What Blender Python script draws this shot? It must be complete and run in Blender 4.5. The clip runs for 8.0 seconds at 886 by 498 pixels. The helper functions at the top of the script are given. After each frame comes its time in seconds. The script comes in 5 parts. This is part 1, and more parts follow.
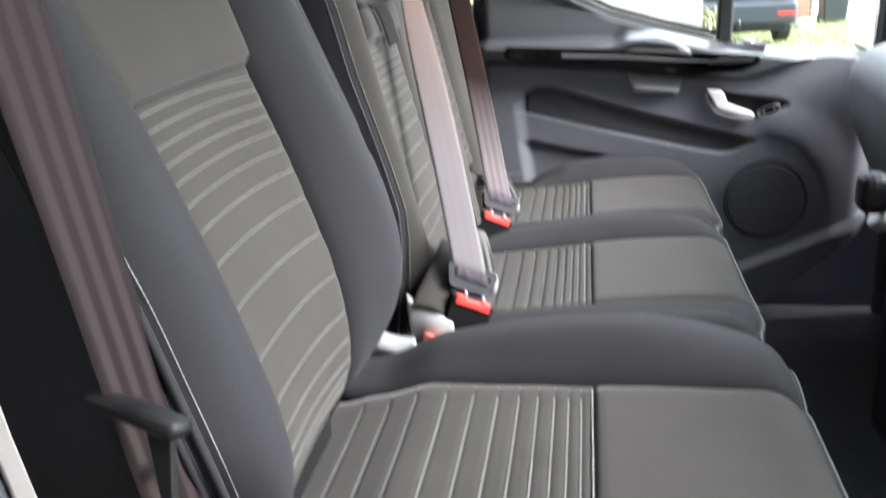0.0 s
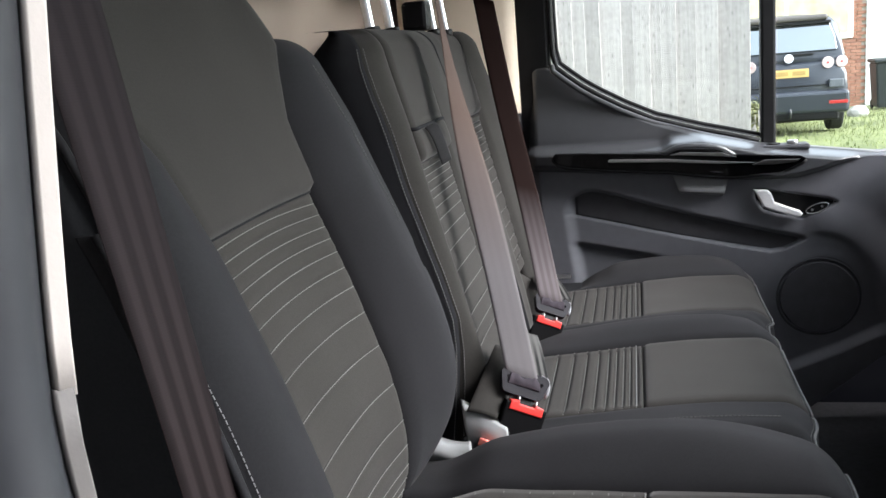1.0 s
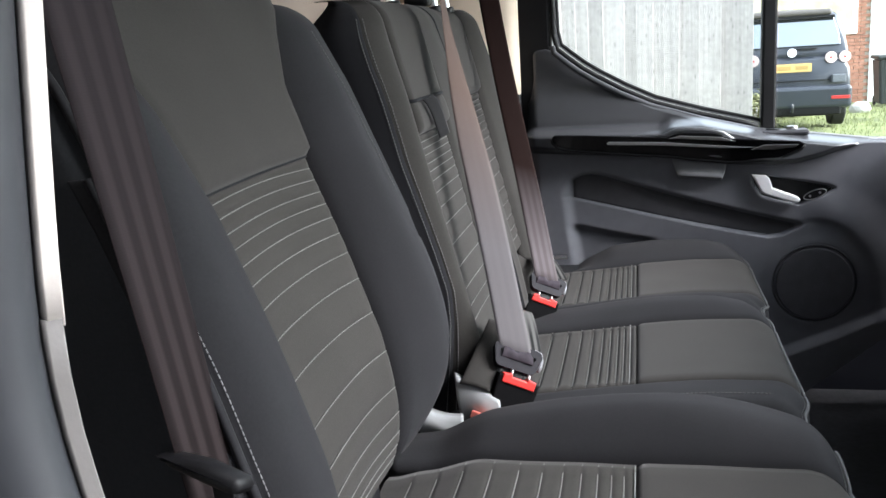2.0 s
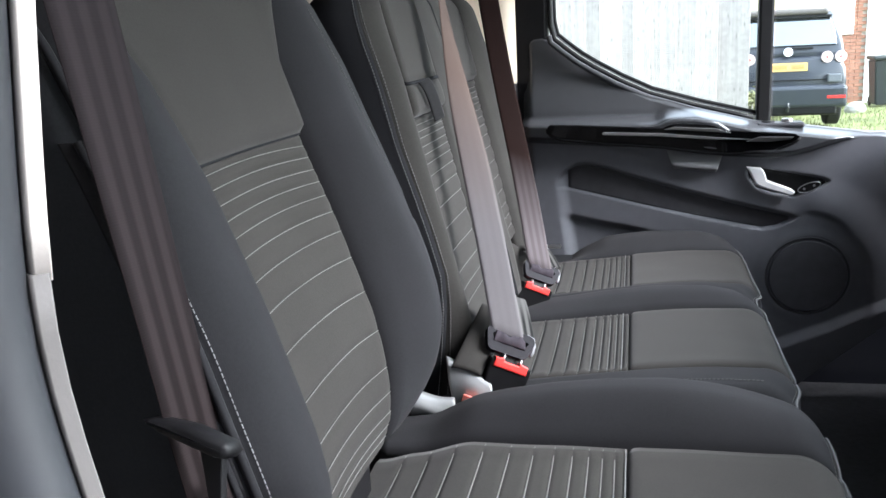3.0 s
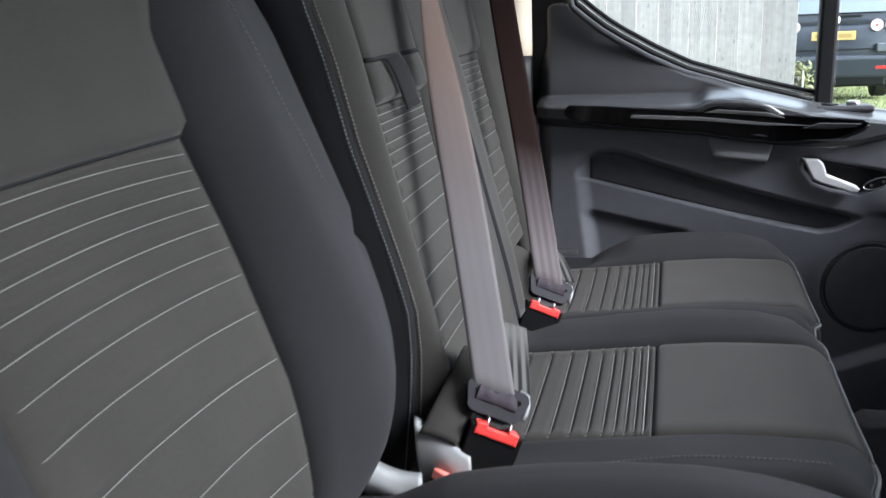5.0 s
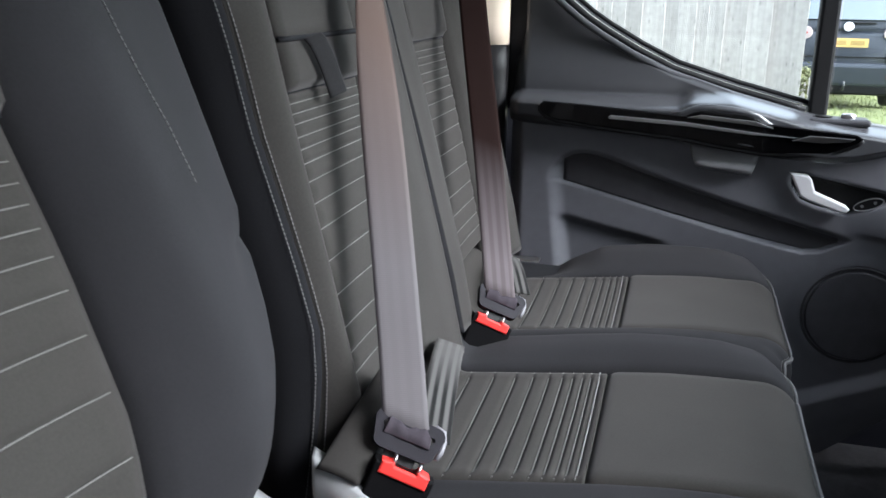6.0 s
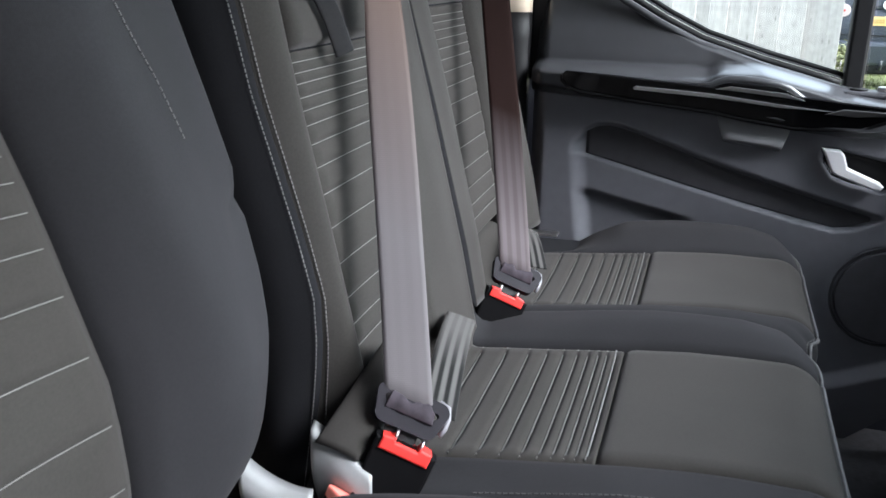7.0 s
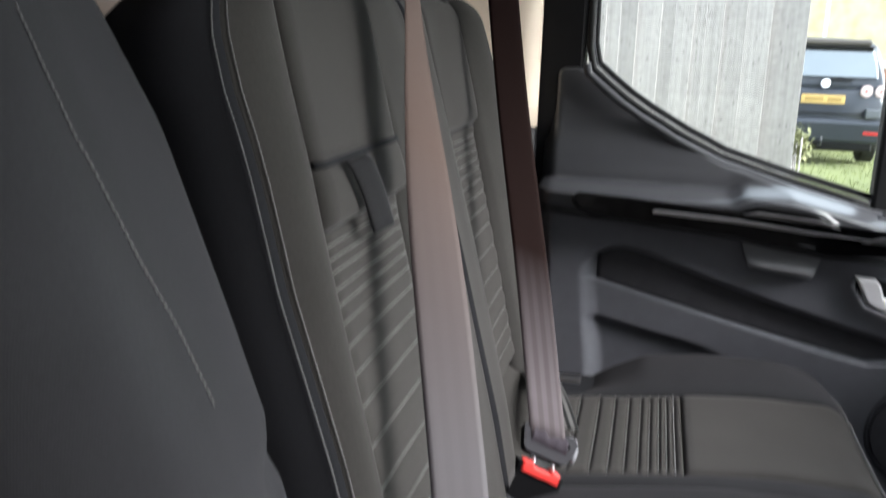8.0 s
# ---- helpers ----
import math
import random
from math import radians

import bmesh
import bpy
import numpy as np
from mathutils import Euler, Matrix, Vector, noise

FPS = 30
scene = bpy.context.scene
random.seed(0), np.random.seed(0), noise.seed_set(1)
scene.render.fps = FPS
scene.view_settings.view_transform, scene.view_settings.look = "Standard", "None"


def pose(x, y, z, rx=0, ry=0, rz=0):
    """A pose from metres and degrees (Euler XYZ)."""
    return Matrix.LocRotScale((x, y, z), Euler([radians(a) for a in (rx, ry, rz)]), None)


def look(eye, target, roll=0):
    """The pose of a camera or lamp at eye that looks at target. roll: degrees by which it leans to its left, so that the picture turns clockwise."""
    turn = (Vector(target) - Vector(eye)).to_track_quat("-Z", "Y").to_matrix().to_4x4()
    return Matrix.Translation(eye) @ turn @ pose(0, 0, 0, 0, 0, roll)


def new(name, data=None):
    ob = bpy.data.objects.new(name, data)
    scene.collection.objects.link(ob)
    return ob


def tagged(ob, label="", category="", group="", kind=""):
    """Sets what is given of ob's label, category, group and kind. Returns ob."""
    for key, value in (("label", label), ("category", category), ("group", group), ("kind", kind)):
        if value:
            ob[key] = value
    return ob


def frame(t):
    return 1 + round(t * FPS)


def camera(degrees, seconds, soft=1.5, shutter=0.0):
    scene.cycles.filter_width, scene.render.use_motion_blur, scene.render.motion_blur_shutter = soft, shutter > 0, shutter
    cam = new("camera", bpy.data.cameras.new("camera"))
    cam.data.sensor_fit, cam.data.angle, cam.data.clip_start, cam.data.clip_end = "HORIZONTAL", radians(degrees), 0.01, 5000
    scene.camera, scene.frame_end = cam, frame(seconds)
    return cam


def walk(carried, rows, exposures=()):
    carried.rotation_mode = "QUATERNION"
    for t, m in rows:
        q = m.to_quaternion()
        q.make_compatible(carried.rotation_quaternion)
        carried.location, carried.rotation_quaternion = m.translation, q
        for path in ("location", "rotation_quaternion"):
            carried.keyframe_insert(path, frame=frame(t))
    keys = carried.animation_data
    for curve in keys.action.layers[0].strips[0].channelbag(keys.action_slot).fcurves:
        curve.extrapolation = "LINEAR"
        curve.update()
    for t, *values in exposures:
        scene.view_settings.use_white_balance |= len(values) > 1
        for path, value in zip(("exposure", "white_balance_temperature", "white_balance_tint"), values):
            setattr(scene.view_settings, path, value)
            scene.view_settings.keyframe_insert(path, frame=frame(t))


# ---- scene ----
cam = camera(53.5, 8.0, shutter=0.6)
PATH = [
    (0, (-0.043, 0.056, 1.464), (-0.362, 1.922, 0.817), -3.0),
    (0.2, (-0.041, 0.046, 1.478), (-0.395, 1.935, 0.925), -3.3),
    (0.5, (-0.038, 0.024, 1.501), (-0.436, 1.927, 1.034), -4.3),
    (1, (-0.028, 0.009, 1.501), (-0.468, 1.911, 1.066), -4.9),
    (1.5, (-0.024, 0.005, 1.491), (-0.467, 1.903, 1.044), -4.4),
    (3, (-0.023, 0.002, 1.458), (-0.449, 1.899, 0.99), -3.0),
    (3.5, (-0.024, 0.01, 1.457), (-0.449, 1.905, 0.978), -2.9),
    (4, (-0.017, 0.053, 1.449), (-0.497, 1.93, 0.954), -3.3),
    (4.2, (-0.013, 0.1, 1.451), (-0.508, 1.972, 0.948), -3.3),
    (5.3, (-0.021, 0.385, 1.452), (-0.508, 2.246, 0.905), -1.9),
    (5.5, (-0.004, 0.412, 1.456), (-0.486, 2.273, 0.904), -1.1),
    (6, (0.031, 0.468, 1.445), (-0.463, 2.32, 0.873), 0.7),
    (6.5, (0.046, 0.488, 1.432), (-0.483, 2.325, 0.844), 0.9),
    (7, (0.04, 0.507, 1.425), (-0.507, 2.327, 0.804), 1.1),
    (7.5, (-0.039, 0.591, 1.446), (-0.53, 2.435, 0.849), 0.8),
    (8, (-0.111, 0.666, 1.492), (-0.551, 2.558, 1.016), 1.8),
]
walk(cam, [(t, look(eye, target, roll)) for t, eye, target, roll in PATH],
     exposures=[(0, 2.82, 6200, 14.5), (0.4, 1.93, 6200, 14.5), (1.0, 1.74, 6200, 14.5), (3.5, 2.20, 5900, 13.5), (5.5, 1.68, 5900, 13.5), (6.5, 1.86, 5900, 13.5), (7.5, 1.86, 5900, 13.5), (8.0, 1.62, 6200, 14.5)])


# ---- light ----
world = bpy.data.worlds.new("overcast_sky")
scene.world = world
world.use_nodes = True
wn = world.node_tree
sky = wn.nodes.new("ShaderNodeTexSky")
sky.sky_type = "NISHITA"
sky.sun_disc = False
sky.sun_elevation, sky.sun_rotation = radians(36), radians(95)
sky.dust_density, sky.air_density = 4.0, 1.0
grey = wn.nodes.new("ShaderNodeHueSaturation")
grey.inputs["Saturation"].default_value = 0.3
wn.links.new(sky.outputs[0], grey.inputs["Color"])
wn.links.new(grey.outputs[0], wn.nodes["Background"].inputs["Color"])
wn.nodes["Background"].inputs["Strength"].default_value = 0.33

sun = new("sun", bpy.data.lights.new("sun", "SUN"))
sun.data.energy, sun.data.angle, sun.data.color = 1.3, radians(36), (1.0, 0.985, 0.96)
sun.matrix_world = look((8.7, 0.9, 5.9), (0.5, 2, 0))


# ---- materials ----
def mat(name, base, rough=0.7, metal=0.0, spots=0.15, scale=40.0, bump=0.0, bump_scale=400.0, sheen=0.0, spec=0.5,
        second=None, second_scale=4.0, coat=0.0):
    m = bpy.data.materials.new(name)
    m.use_nodes = True
    nt = m.node_tree
    p = nt.nodes["Principled BSDF"]
    p.inputs["Roughness"].default_value = rough
    p.inputs["Metallic"].default_value = metal
    p.inputs["Specular IOR Level"].default_value = spec
    p.inputs["Sheen Weight"].default_value = sheen
    p.inputs["Sheen Roughness"].default_value = 0.5
    p.inputs["Coat Weight"].default_value = coat
    p.inputs["Coat Roughness"].default_value = min(0.22, 0.5 * rough)
    co = nt.nodes.new("ShaderNodeTexCoord")
    n1 = nt.nodes.new("ShaderNodeTexNoise")
    n1.inputs["Scale"].default_value, n1.inputs["Detail"].default_value = scale, 6
    nt.links.new(co.outputs["Object"], n1.inputs["Vector"])
    n2 = nt.nodes.new("ShaderNodeTexNoise")
    n2.inputs["Scale"].default_value, n2.inputs["Detail"].default_value = second_scale, 3
    nt.links.new(co.outputs["Object"], n2.inputs["Vector"])
    add = nt.nodes.new("ShaderNodeMath")
    add.operation = "ADD"
    nt.links.new(n1.outputs["Fac"], add.inputs[0])
    nt.links.new(n2.outputs["Fac"], add.inputs[1])
    ramp = nt.nodes.new("ShaderNodeMapRange")
    ramp.inputs["From Min"].default_value, ramp.inputs["From Max"].default_value = 0.65, 1.35
    nt.links.new(add.outputs[0], ramp.inputs["Value"])
    mix = nt.nodes.new("ShaderNodeMix")
    mix.data_type = "RGBA"
    lo = [c * (1 - spots) for c in base]
    hi = [min(1, c * (1 + spots)) for c in (second or base)]
    mix.inputs["A"].default_value, mix.inputs["B"].default_value = (*lo, 1), (*hi, 1)
    nt.links.new(ramp.outputs[0], mix.inputs["Factor"])
    nt.links.new(mix.outputs["Result"], p.inputs["Base Color"])
    if bump:
        b = nt.nodes.new("ShaderNodeTexNoise")
        b.inputs["Scale"].default_value, b.inputs["Detail"].default_value = bump_scale, 3
        nt.links.new(co.outputs["Object"], b.inputs["Vector"])
        bn = nt.nodes.new("ShaderNodeBump")
        bn.inputs["Strength"].default_value, bn.inputs["Distance"].default_value = bump, 0.001
        nt.links.new(b.outputs["Fac"], bn.inputs["Height"])
        nt.links.new(bn.outputs["Normal"], p.inputs["Normal"])
    return m


def fabric(name, base, sheen=0.25, weave=900.0):
    """Woven upholstery: a fine cross weave in colour and relief."""
    m = mat(name, base, 0.92, spots=0.16, scale=420, second_scale=9, sheen=sheen, spec=0.12)
    nt = m.node_tree
    p = nt.nodes["Principled BSDF"]
    co = nt.nodes["Texture Coordinate"]
    w = []
    for axis in ("X", "Y", "Z"):
        t = nt.nodes.new("ShaderNodeTexWave")
        t.wave_type, t.bands_direction = "BANDS", axis
        t.inputs["Scale"].default_value, t.inputs["Distortion"].default_value = weave / 3.2, 3.0
        t.inputs["Detail Scale"].default_value = 3
        nt.links.new(co.outputs["Object"], t.inputs["Vector"])
        w.append(t)
    a = nt.nodes.new("ShaderNodeMath")
    a.operation = "ADD"
    nt.links.new(w[0].outputs["Fac"], a.inputs[0])
    nt.links.new(w[1].outputs["Fac"], a.inputs[1])
    c = nt.nodes.new("ShaderNodeMath")
    c.operation = "ADD"
    nt.links.new(a.outputs[0], c.inputs[0])
    nt.links.new(w[2].outputs["Fac"], c.inputs[1])
    bn = nt.nodes.new("ShaderNodeBump")
    bn.inputs["Strength"].default_value, bn.inputs["Distance"].default_value = 0.05, 0.0005
    nt.links.new(c.outputs[0], bn.inputs["Height"])
    nt.links.new(bn.outputs["Normal"], p.inputs["Normal"])
    return m


def webbing(name, base, band, top_tone, v0=0.35, v1=0.75, most=0.75):
    """Belt webbing with lengthwise bands (u across) and a second tone painted in towards the upper end (v along)."""
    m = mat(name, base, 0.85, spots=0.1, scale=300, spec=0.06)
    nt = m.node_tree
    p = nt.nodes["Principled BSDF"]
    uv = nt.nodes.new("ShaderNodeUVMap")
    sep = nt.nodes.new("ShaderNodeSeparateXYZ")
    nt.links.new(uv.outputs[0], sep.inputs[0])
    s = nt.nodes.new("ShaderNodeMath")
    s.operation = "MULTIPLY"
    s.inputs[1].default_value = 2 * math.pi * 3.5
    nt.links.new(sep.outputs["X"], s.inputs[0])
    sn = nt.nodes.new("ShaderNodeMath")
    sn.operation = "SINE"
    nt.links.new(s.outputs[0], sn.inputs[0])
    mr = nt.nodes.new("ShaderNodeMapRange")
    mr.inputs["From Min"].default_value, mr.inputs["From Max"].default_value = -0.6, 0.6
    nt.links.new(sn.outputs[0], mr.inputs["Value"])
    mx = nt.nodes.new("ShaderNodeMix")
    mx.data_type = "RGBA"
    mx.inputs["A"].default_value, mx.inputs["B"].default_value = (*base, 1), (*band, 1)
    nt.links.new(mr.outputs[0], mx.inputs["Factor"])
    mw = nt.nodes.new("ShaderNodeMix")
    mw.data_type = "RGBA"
    mw.inputs["B"].default_value = (*top_tone, 1)
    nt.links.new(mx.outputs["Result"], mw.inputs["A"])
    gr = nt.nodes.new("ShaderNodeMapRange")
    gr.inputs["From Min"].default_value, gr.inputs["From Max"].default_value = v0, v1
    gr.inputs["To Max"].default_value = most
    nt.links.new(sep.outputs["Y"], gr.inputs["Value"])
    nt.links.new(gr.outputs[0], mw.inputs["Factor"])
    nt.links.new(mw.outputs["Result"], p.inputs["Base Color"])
    fine = nt.nodes.new("ShaderNodeTexWave")
    fine.inputs["Scale"].default_value, fine.inputs["Distortion"].default_value = 180, 1
    fine.bands_direction = "Z"
    co = nt.nodes["Texture Coordinate"]
    nt.links.new(co.outputs["Object"], fine.inputs["Vector"])
    bn = nt.nodes.new("ShaderNodeBump")
    bn.inputs["Strength"].default_value, bn.inputs["Distance"].default_value = 0.08, 0.0005
    nt.links.new(fine.outputs["Fac"], bn.inputs["Height"])
    nt.links.new(bn.outputs["Normal"], p.inputs["Normal"])
    return m


def glass(name, tint=(0.9, 0.95, 0.93)):
    m = bpy.data.materials.new(name)
    m.use_nodes = True
    nt = m.node_tree
    nt.nodes.remove(nt.nodes["Principled BSDF"])
    tr, gl, mx, fr = (nt.nodes.new("ShaderNode" + k) for k in ("BsdfTransparent", "BsdfGlossy", "MixShader", "Fresnel"))
    tr.inputs["Color"].default_value = (*tint, 1)
    gl.inputs["Roughness"].default_value = 0.02
    fr.inputs["IOR"].default_value = 1.35
    nt.links.new(fr.outputs[0], mx.inputs[0])
    nt.links.new(tr.outputs[0], mx.inputs[1])
    nt.links.new(gl.outputs[0], mx.inputs[2])
    nt.links.new(mx.outputs[0], nt.nodes["Material Output"].inputs["Surface"])
    return m


M_INSERT = fabric("charcoal_weave", (0.0240, 0.0224, 0.0204), 0.05)
M_BOLSTER = fabric("bolster_cloth", (0.0153, 0.0153, 0.0168), 0.015)
M_PLAIN = fabric("plain_panel_cloth", (0.0240, 0.0225, 0.0208), 0.06)
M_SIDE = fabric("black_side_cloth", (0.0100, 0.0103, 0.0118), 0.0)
# Paler copy of the black side cloth: light on the driver's flank painted in.
M_SIDE_NEAR = fabric("lit_side_cloth", (0.024, 0.026, 0.029), 0.04)
M_THREAD = mat("pale_thread", (0.20, 0.20, 0.20), 0.8)
M_PIPING = mat("silver_piping", (0.13, 0.13, 0.127), 0.5)
M_SEAM = mat("seam_thread", (0.085, 0.085, 0.083), 0.8)
M_RIB = mat("rib_thread", (0.105, 0.103, 0.099), 0.8)
M_STRAP = fabric("strap_tape", (0.014, 0.014, 0.015), 0.1, 1400)
# Shade of the upper ends is painted in: reddish, and near black outside.
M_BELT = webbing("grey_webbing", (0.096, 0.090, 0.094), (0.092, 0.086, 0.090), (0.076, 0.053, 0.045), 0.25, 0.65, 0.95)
M_BELT_OUT = webbing("grey_webbing_shaded", (0.10, 0.088, 0.093), (0.078, 0.067, 0.070), (0.008, 0.0036, 0.003), 0.08, 0.36, 1.0)
M_BELT_FOLD = mat("dark_webbing_fold", (0.036, 0.031, 0.037), 0.9, spots=0.2, scale=200, spec=0.05)
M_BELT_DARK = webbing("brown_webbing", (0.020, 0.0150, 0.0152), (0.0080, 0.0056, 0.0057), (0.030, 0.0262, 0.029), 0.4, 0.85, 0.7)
M_BELT_LAP = webbing("striped_webbing", (0.075, 0.073, 0.071), (0.011, 0.011, 0.011), (0.075, 0.073, 0.071))
M_BLACK = mat("black_plastic", (0.0055, 0.0055, 0.0062), 0.5, spec=0.22, bump=0.15, bump_scale=900)
M_GREYPL = mat("dark_grey_plastic", (0.036, 0.037, 0.043), 0.5, bump=0.2, bump_scale=1100)
M_BUCKLE = mat("buckle_black", (0.0028, 0.0028, 0.0032), 0.55, spec=0.08, bump=0.1, bump_scale=900)
M_TONGUE = mat("tongue_plastic", (0.012, 0.011, 0.0145), 0.6, spec=0.15, bump=0.1, bump_scale=1100)
M_TONGUE_END = mat("tongue_end_grey", (0.16, 0.16, 0.175), 0.45)
M_RED = mat("red_button", (0.62, 0.035, 0.028), 0.4, spots=0.08)
M_FRONT_PIPE = mat("cushion_piping", (0.055, 0.055, 0.057), 0.7)
M_RED_OLD = mat("faded_red_button", (0.80, 0.22, 0.18), 0.4, spots=0.08)
M_STEEL = mat("bright_steel", (0.62, 0.62, 0.62), 0.28, 1.0)
M_CHROME = mat("satin_chrome", (0.85, 0.86, 0.87), 0.28, 1.0, spots=0.04)
M_SATIN = mat("satin_metal", (0.80, 0.81, 0.82), 0.35, 0.35, spots=0.04)
M_HINGE = mat("pale_grey_cover", (0.20, 0.207, 0.21), 0.5, bump=0.1)
M_DOOR = mat("door_panel_plastic", (0.122, 0.125, 0.139), 0.65, spots=0.08, bump=0.35, bump_scale=700, spec=0.25)
M_DOOR_HI = mat("door_upper_plastic", (0.044, 0.047, 0.051), 0.36, spots=0.08, bump=0.10, bump_scale=700, coat=0.5, spec=0.5)
M_CUP = mat("pull_cup_plastic", (0.17, 0.174, 0.182), 0.4, spots=0.05, bump=0.1, bump_scale=700)
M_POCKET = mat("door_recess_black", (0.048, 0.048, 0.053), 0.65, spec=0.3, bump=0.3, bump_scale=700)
M_GRILLE = mat("grille_cloth", (0.066, 0.067, 0.075), 0.75, spec=0.2, bump=0.6, bump_scale=500)
M_CREAM = mat("cream_pillar_trim", (0.70, 0.60, 0.47), 0.6, spots=0.03)
M_GLOSS = mat("piano_black", (0.003, 0.003, 0.0035), 0.10, spots=0.05, spec=0.4)
M_RUBBER = mat("rubber_seal", (0.010, 0.0105, 0.011), 0.55, spec=0.3, bump=0.1)
M_SEALGREY = mat("door_seal_grey", (0.022, 0.0245, 0.028), 0.55)
M_TRIM_HI = mat("pale_pillar_trim", (0.47, 0.445, 0.41), 0.6, spots=0.03, bump=0.1)
M_TRIM_LO = mat("grey_pillar_trim", (0.115, 0.110, 0.104), 0.6, spots=0.05, bump=0.1)
M_PAINT = mat("blue_grey_paint", (0.013, 0.0145, 0.021), 0.4, 0.1, spots=0.05, coat=0.15)
M_BULK = mat("cream_bulkhead", (0.34, 0.268, 0.225), 0.7, spots=0.1, second=(0.27, 0.205, 0.168), scale=12)
M_HEAD = mat("grey_headliner", (0.42, 0.41, 0.39), 0.95, spots=0.06)
M_MAT = mat("black_floor_mat", (0.034, 0.035, 0.038), 0.8, spots=0.4, scale=90, bump=0.5, bump_scale=260)
M_DASH = mat("dash_plastic", (0.16, 0.166, 0.18), 0.5, bump=0.35, bump_scale=700)
M_GLASS = glass("clear_glass")


def fence_wood():
    m = mat("weathered_board", (0.41, 0.378, 0.366), 0.85, spots=0.08, scale=30, second=(0.50, 0.465, 0.45), second_scale=3)
    nt = m.node_tree
    p = nt.nodes["Principled BSDF"]
    co = nt.nodes["Texture Coordinate"]
    mp = nt.nodes.new("ShaderNodeMapping")
    mp.inputs["Scale"].default_value = (60, 60, 1.6)
    info = nt.nodes.new("ShaderNodeObjectInfo")
    nt.links.new(co.outputs["Object"], mp.inputs["Vector"])
    ofs = nt.nodes.new("ShaderNodeVectorMath")
    ofs.operation = "MULTIPLY_ADD"
    nt.links.new(info.outputs["Random"], ofs.inputs[0])
    ofs.inputs[1].default_value = (37, 11, 23)
    nt.links.new(mp.outputs[0], ofs.inputs[2])
    g = nt.nodes.new("ShaderNodeTexNoise")
    g.inputs["Scale"].default_value, g.inputs["Detail"].default_value = 1.0, 8
    nt.links.new(ofs.outputs[0], g.inputs["Vector"])
    k = nt.nodes.new("ShaderNodeTexVoronoi")
    km = nt.nodes.new("ShaderNodeMapping")
    km.inputs["Scale"].default_value = (7, 0.02, 2.0)
    nt.links.new(co.outputs["Object"], km.inputs["Vector"])
    ko = nt.nodes.new("ShaderNodeVectorMath")
    ko.operation = "MULTIPLY_ADD"
    nt.links.new(info.outputs["Random"], ko.inputs[0])
    ko.inputs[1].default_value = (3, 5, 70)
    nt.links.new(km.outputs[0], ko.inputs[2])
    nt.links.new(ko.outputs[0], k.inputs["Vector"])
    kr = nt.nodes.new("ShaderNodeMapRange")
    kr.inputs["From Min"].default_value, kr.inputs["From Max"].default_value = 0.05, 0.20
    nt.links.new(k.outputs["Distance"], kr.inputs["Value"])
    gm = nt.nodes.new("ShaderNodeMapRange")
    gm.inputs["From Min"].default_value, gm.inputs["From Max"].default_value = 0.35, 0.6
    gm.inputs["To Min"].default_value, gm.inputs["To Max"].default_value = 0.86, 1.0
    nt.links.new(g.outputs["Fac"], gm.inputs["Value"])
    kk = nt.nodes.new("ShaderNodeMapRange")
    kk.inputs["To Min"].default_value = 0.55
    nt.links.new(kr.outputs[0], kk.inputs["Value"])
    rr = nt.nodes.new("ShaderNodeMapRange")
    rr.inputs["To Min"].default_value, rr.inputs["To Max"].default_value = 0.84, 1.14
    nt.links.new(info.outputs["Random"], rr.inputs["Value"])
    m1, m2 = nt.nodes.new("ShaderNodeMath"), nt.nodes.new("ShaderNodeMath")
    m1.operation = m2.operation = "MULTIPLY"
    nt.links.new(gm.outputs[0], m1.inputs[0])
    nt.links.new(kk.outputs[0], m1.inputs[1])
    nt.links.new(m1.outputs[0], m2.inputs[0])
    nt.links.new(rr.outputs[0], m2.inputs[1])
    mul = nt.nodes.new("ShaderNodeVectorMath")
    mul.operation = "MULTIPLY"
    src = p.inputs["Base Color"].links[0].from_socket
    nt.links.new(src, mul.inputs[0])
    nt.links.new(m2.outputs[0], mul.inputs[1])
    nt.links.new(mul.outputs[0], p.inputs["Base Color"])
    bn = nt.nodes.new("ShaderNodeBump")
    bn.inputs["Strength"].default_value, bn.inputs["Distance"].default_value = 0.5, 0.003
    nt.links.new(g.outputs["Fac"], bn.inputs["Height"])
    nt.links.new(bn.outputs["Normal"], p.inputs["Normal"])
    return m


M_FENCE = fence_wood()
M_BLOCK_WALL = mat("block_wall_grey", (0.30, 0.295, 0.287), 0.95, spots=0.08, scale=6)
M_PAVE = mat("grey_paving", (0.10, 0.10, 0.098), 0.9, spots=0.2, scale=20, bump=0.4, bump_scale=80)
M_GRASS = mat("grass_ground", (0.085, 0.11, 0.034), 0.95, spots=0.4, scale=14, second=(0.14, 0.155, 0.06), second_scale=1.2)
M_BLADE = mat("grass_blade", (0.11, 0.15, 0.04), 0.8, spots=0.4, scale=8, second=(0.18, 0.20, 0.075))
M_BRICK = mat("red_brick", (0.33, 0.15, 0.10), 0.9, spots=0.25, scale=9, second=(0.38, 0.19, 0.13), bump=0.4, bump_scale=60)
M_MORTAR = mat("mortar", (0.45, 0.40, 0.34), 0.95)
M_WHITE = mat("white_paint", (0.80, 0.80, 0.79), 0.5, spots=0.04)
M_CURTAIN = mat("yellow_curtain", (0.60, 0.53, 0.34), 0.9, spots=0.2, scale=4)
M_CAR = mat("dark_car_paint", (0.028, 0.033, 0.046), 0.3, 0.2, spots=0.08, coat=0.4)
M_CARGLASS = mat("tinted_car_glass", (0.26, 0.29, 0.31), 0.08, 0.9, spots=0.05, coat=1.0)
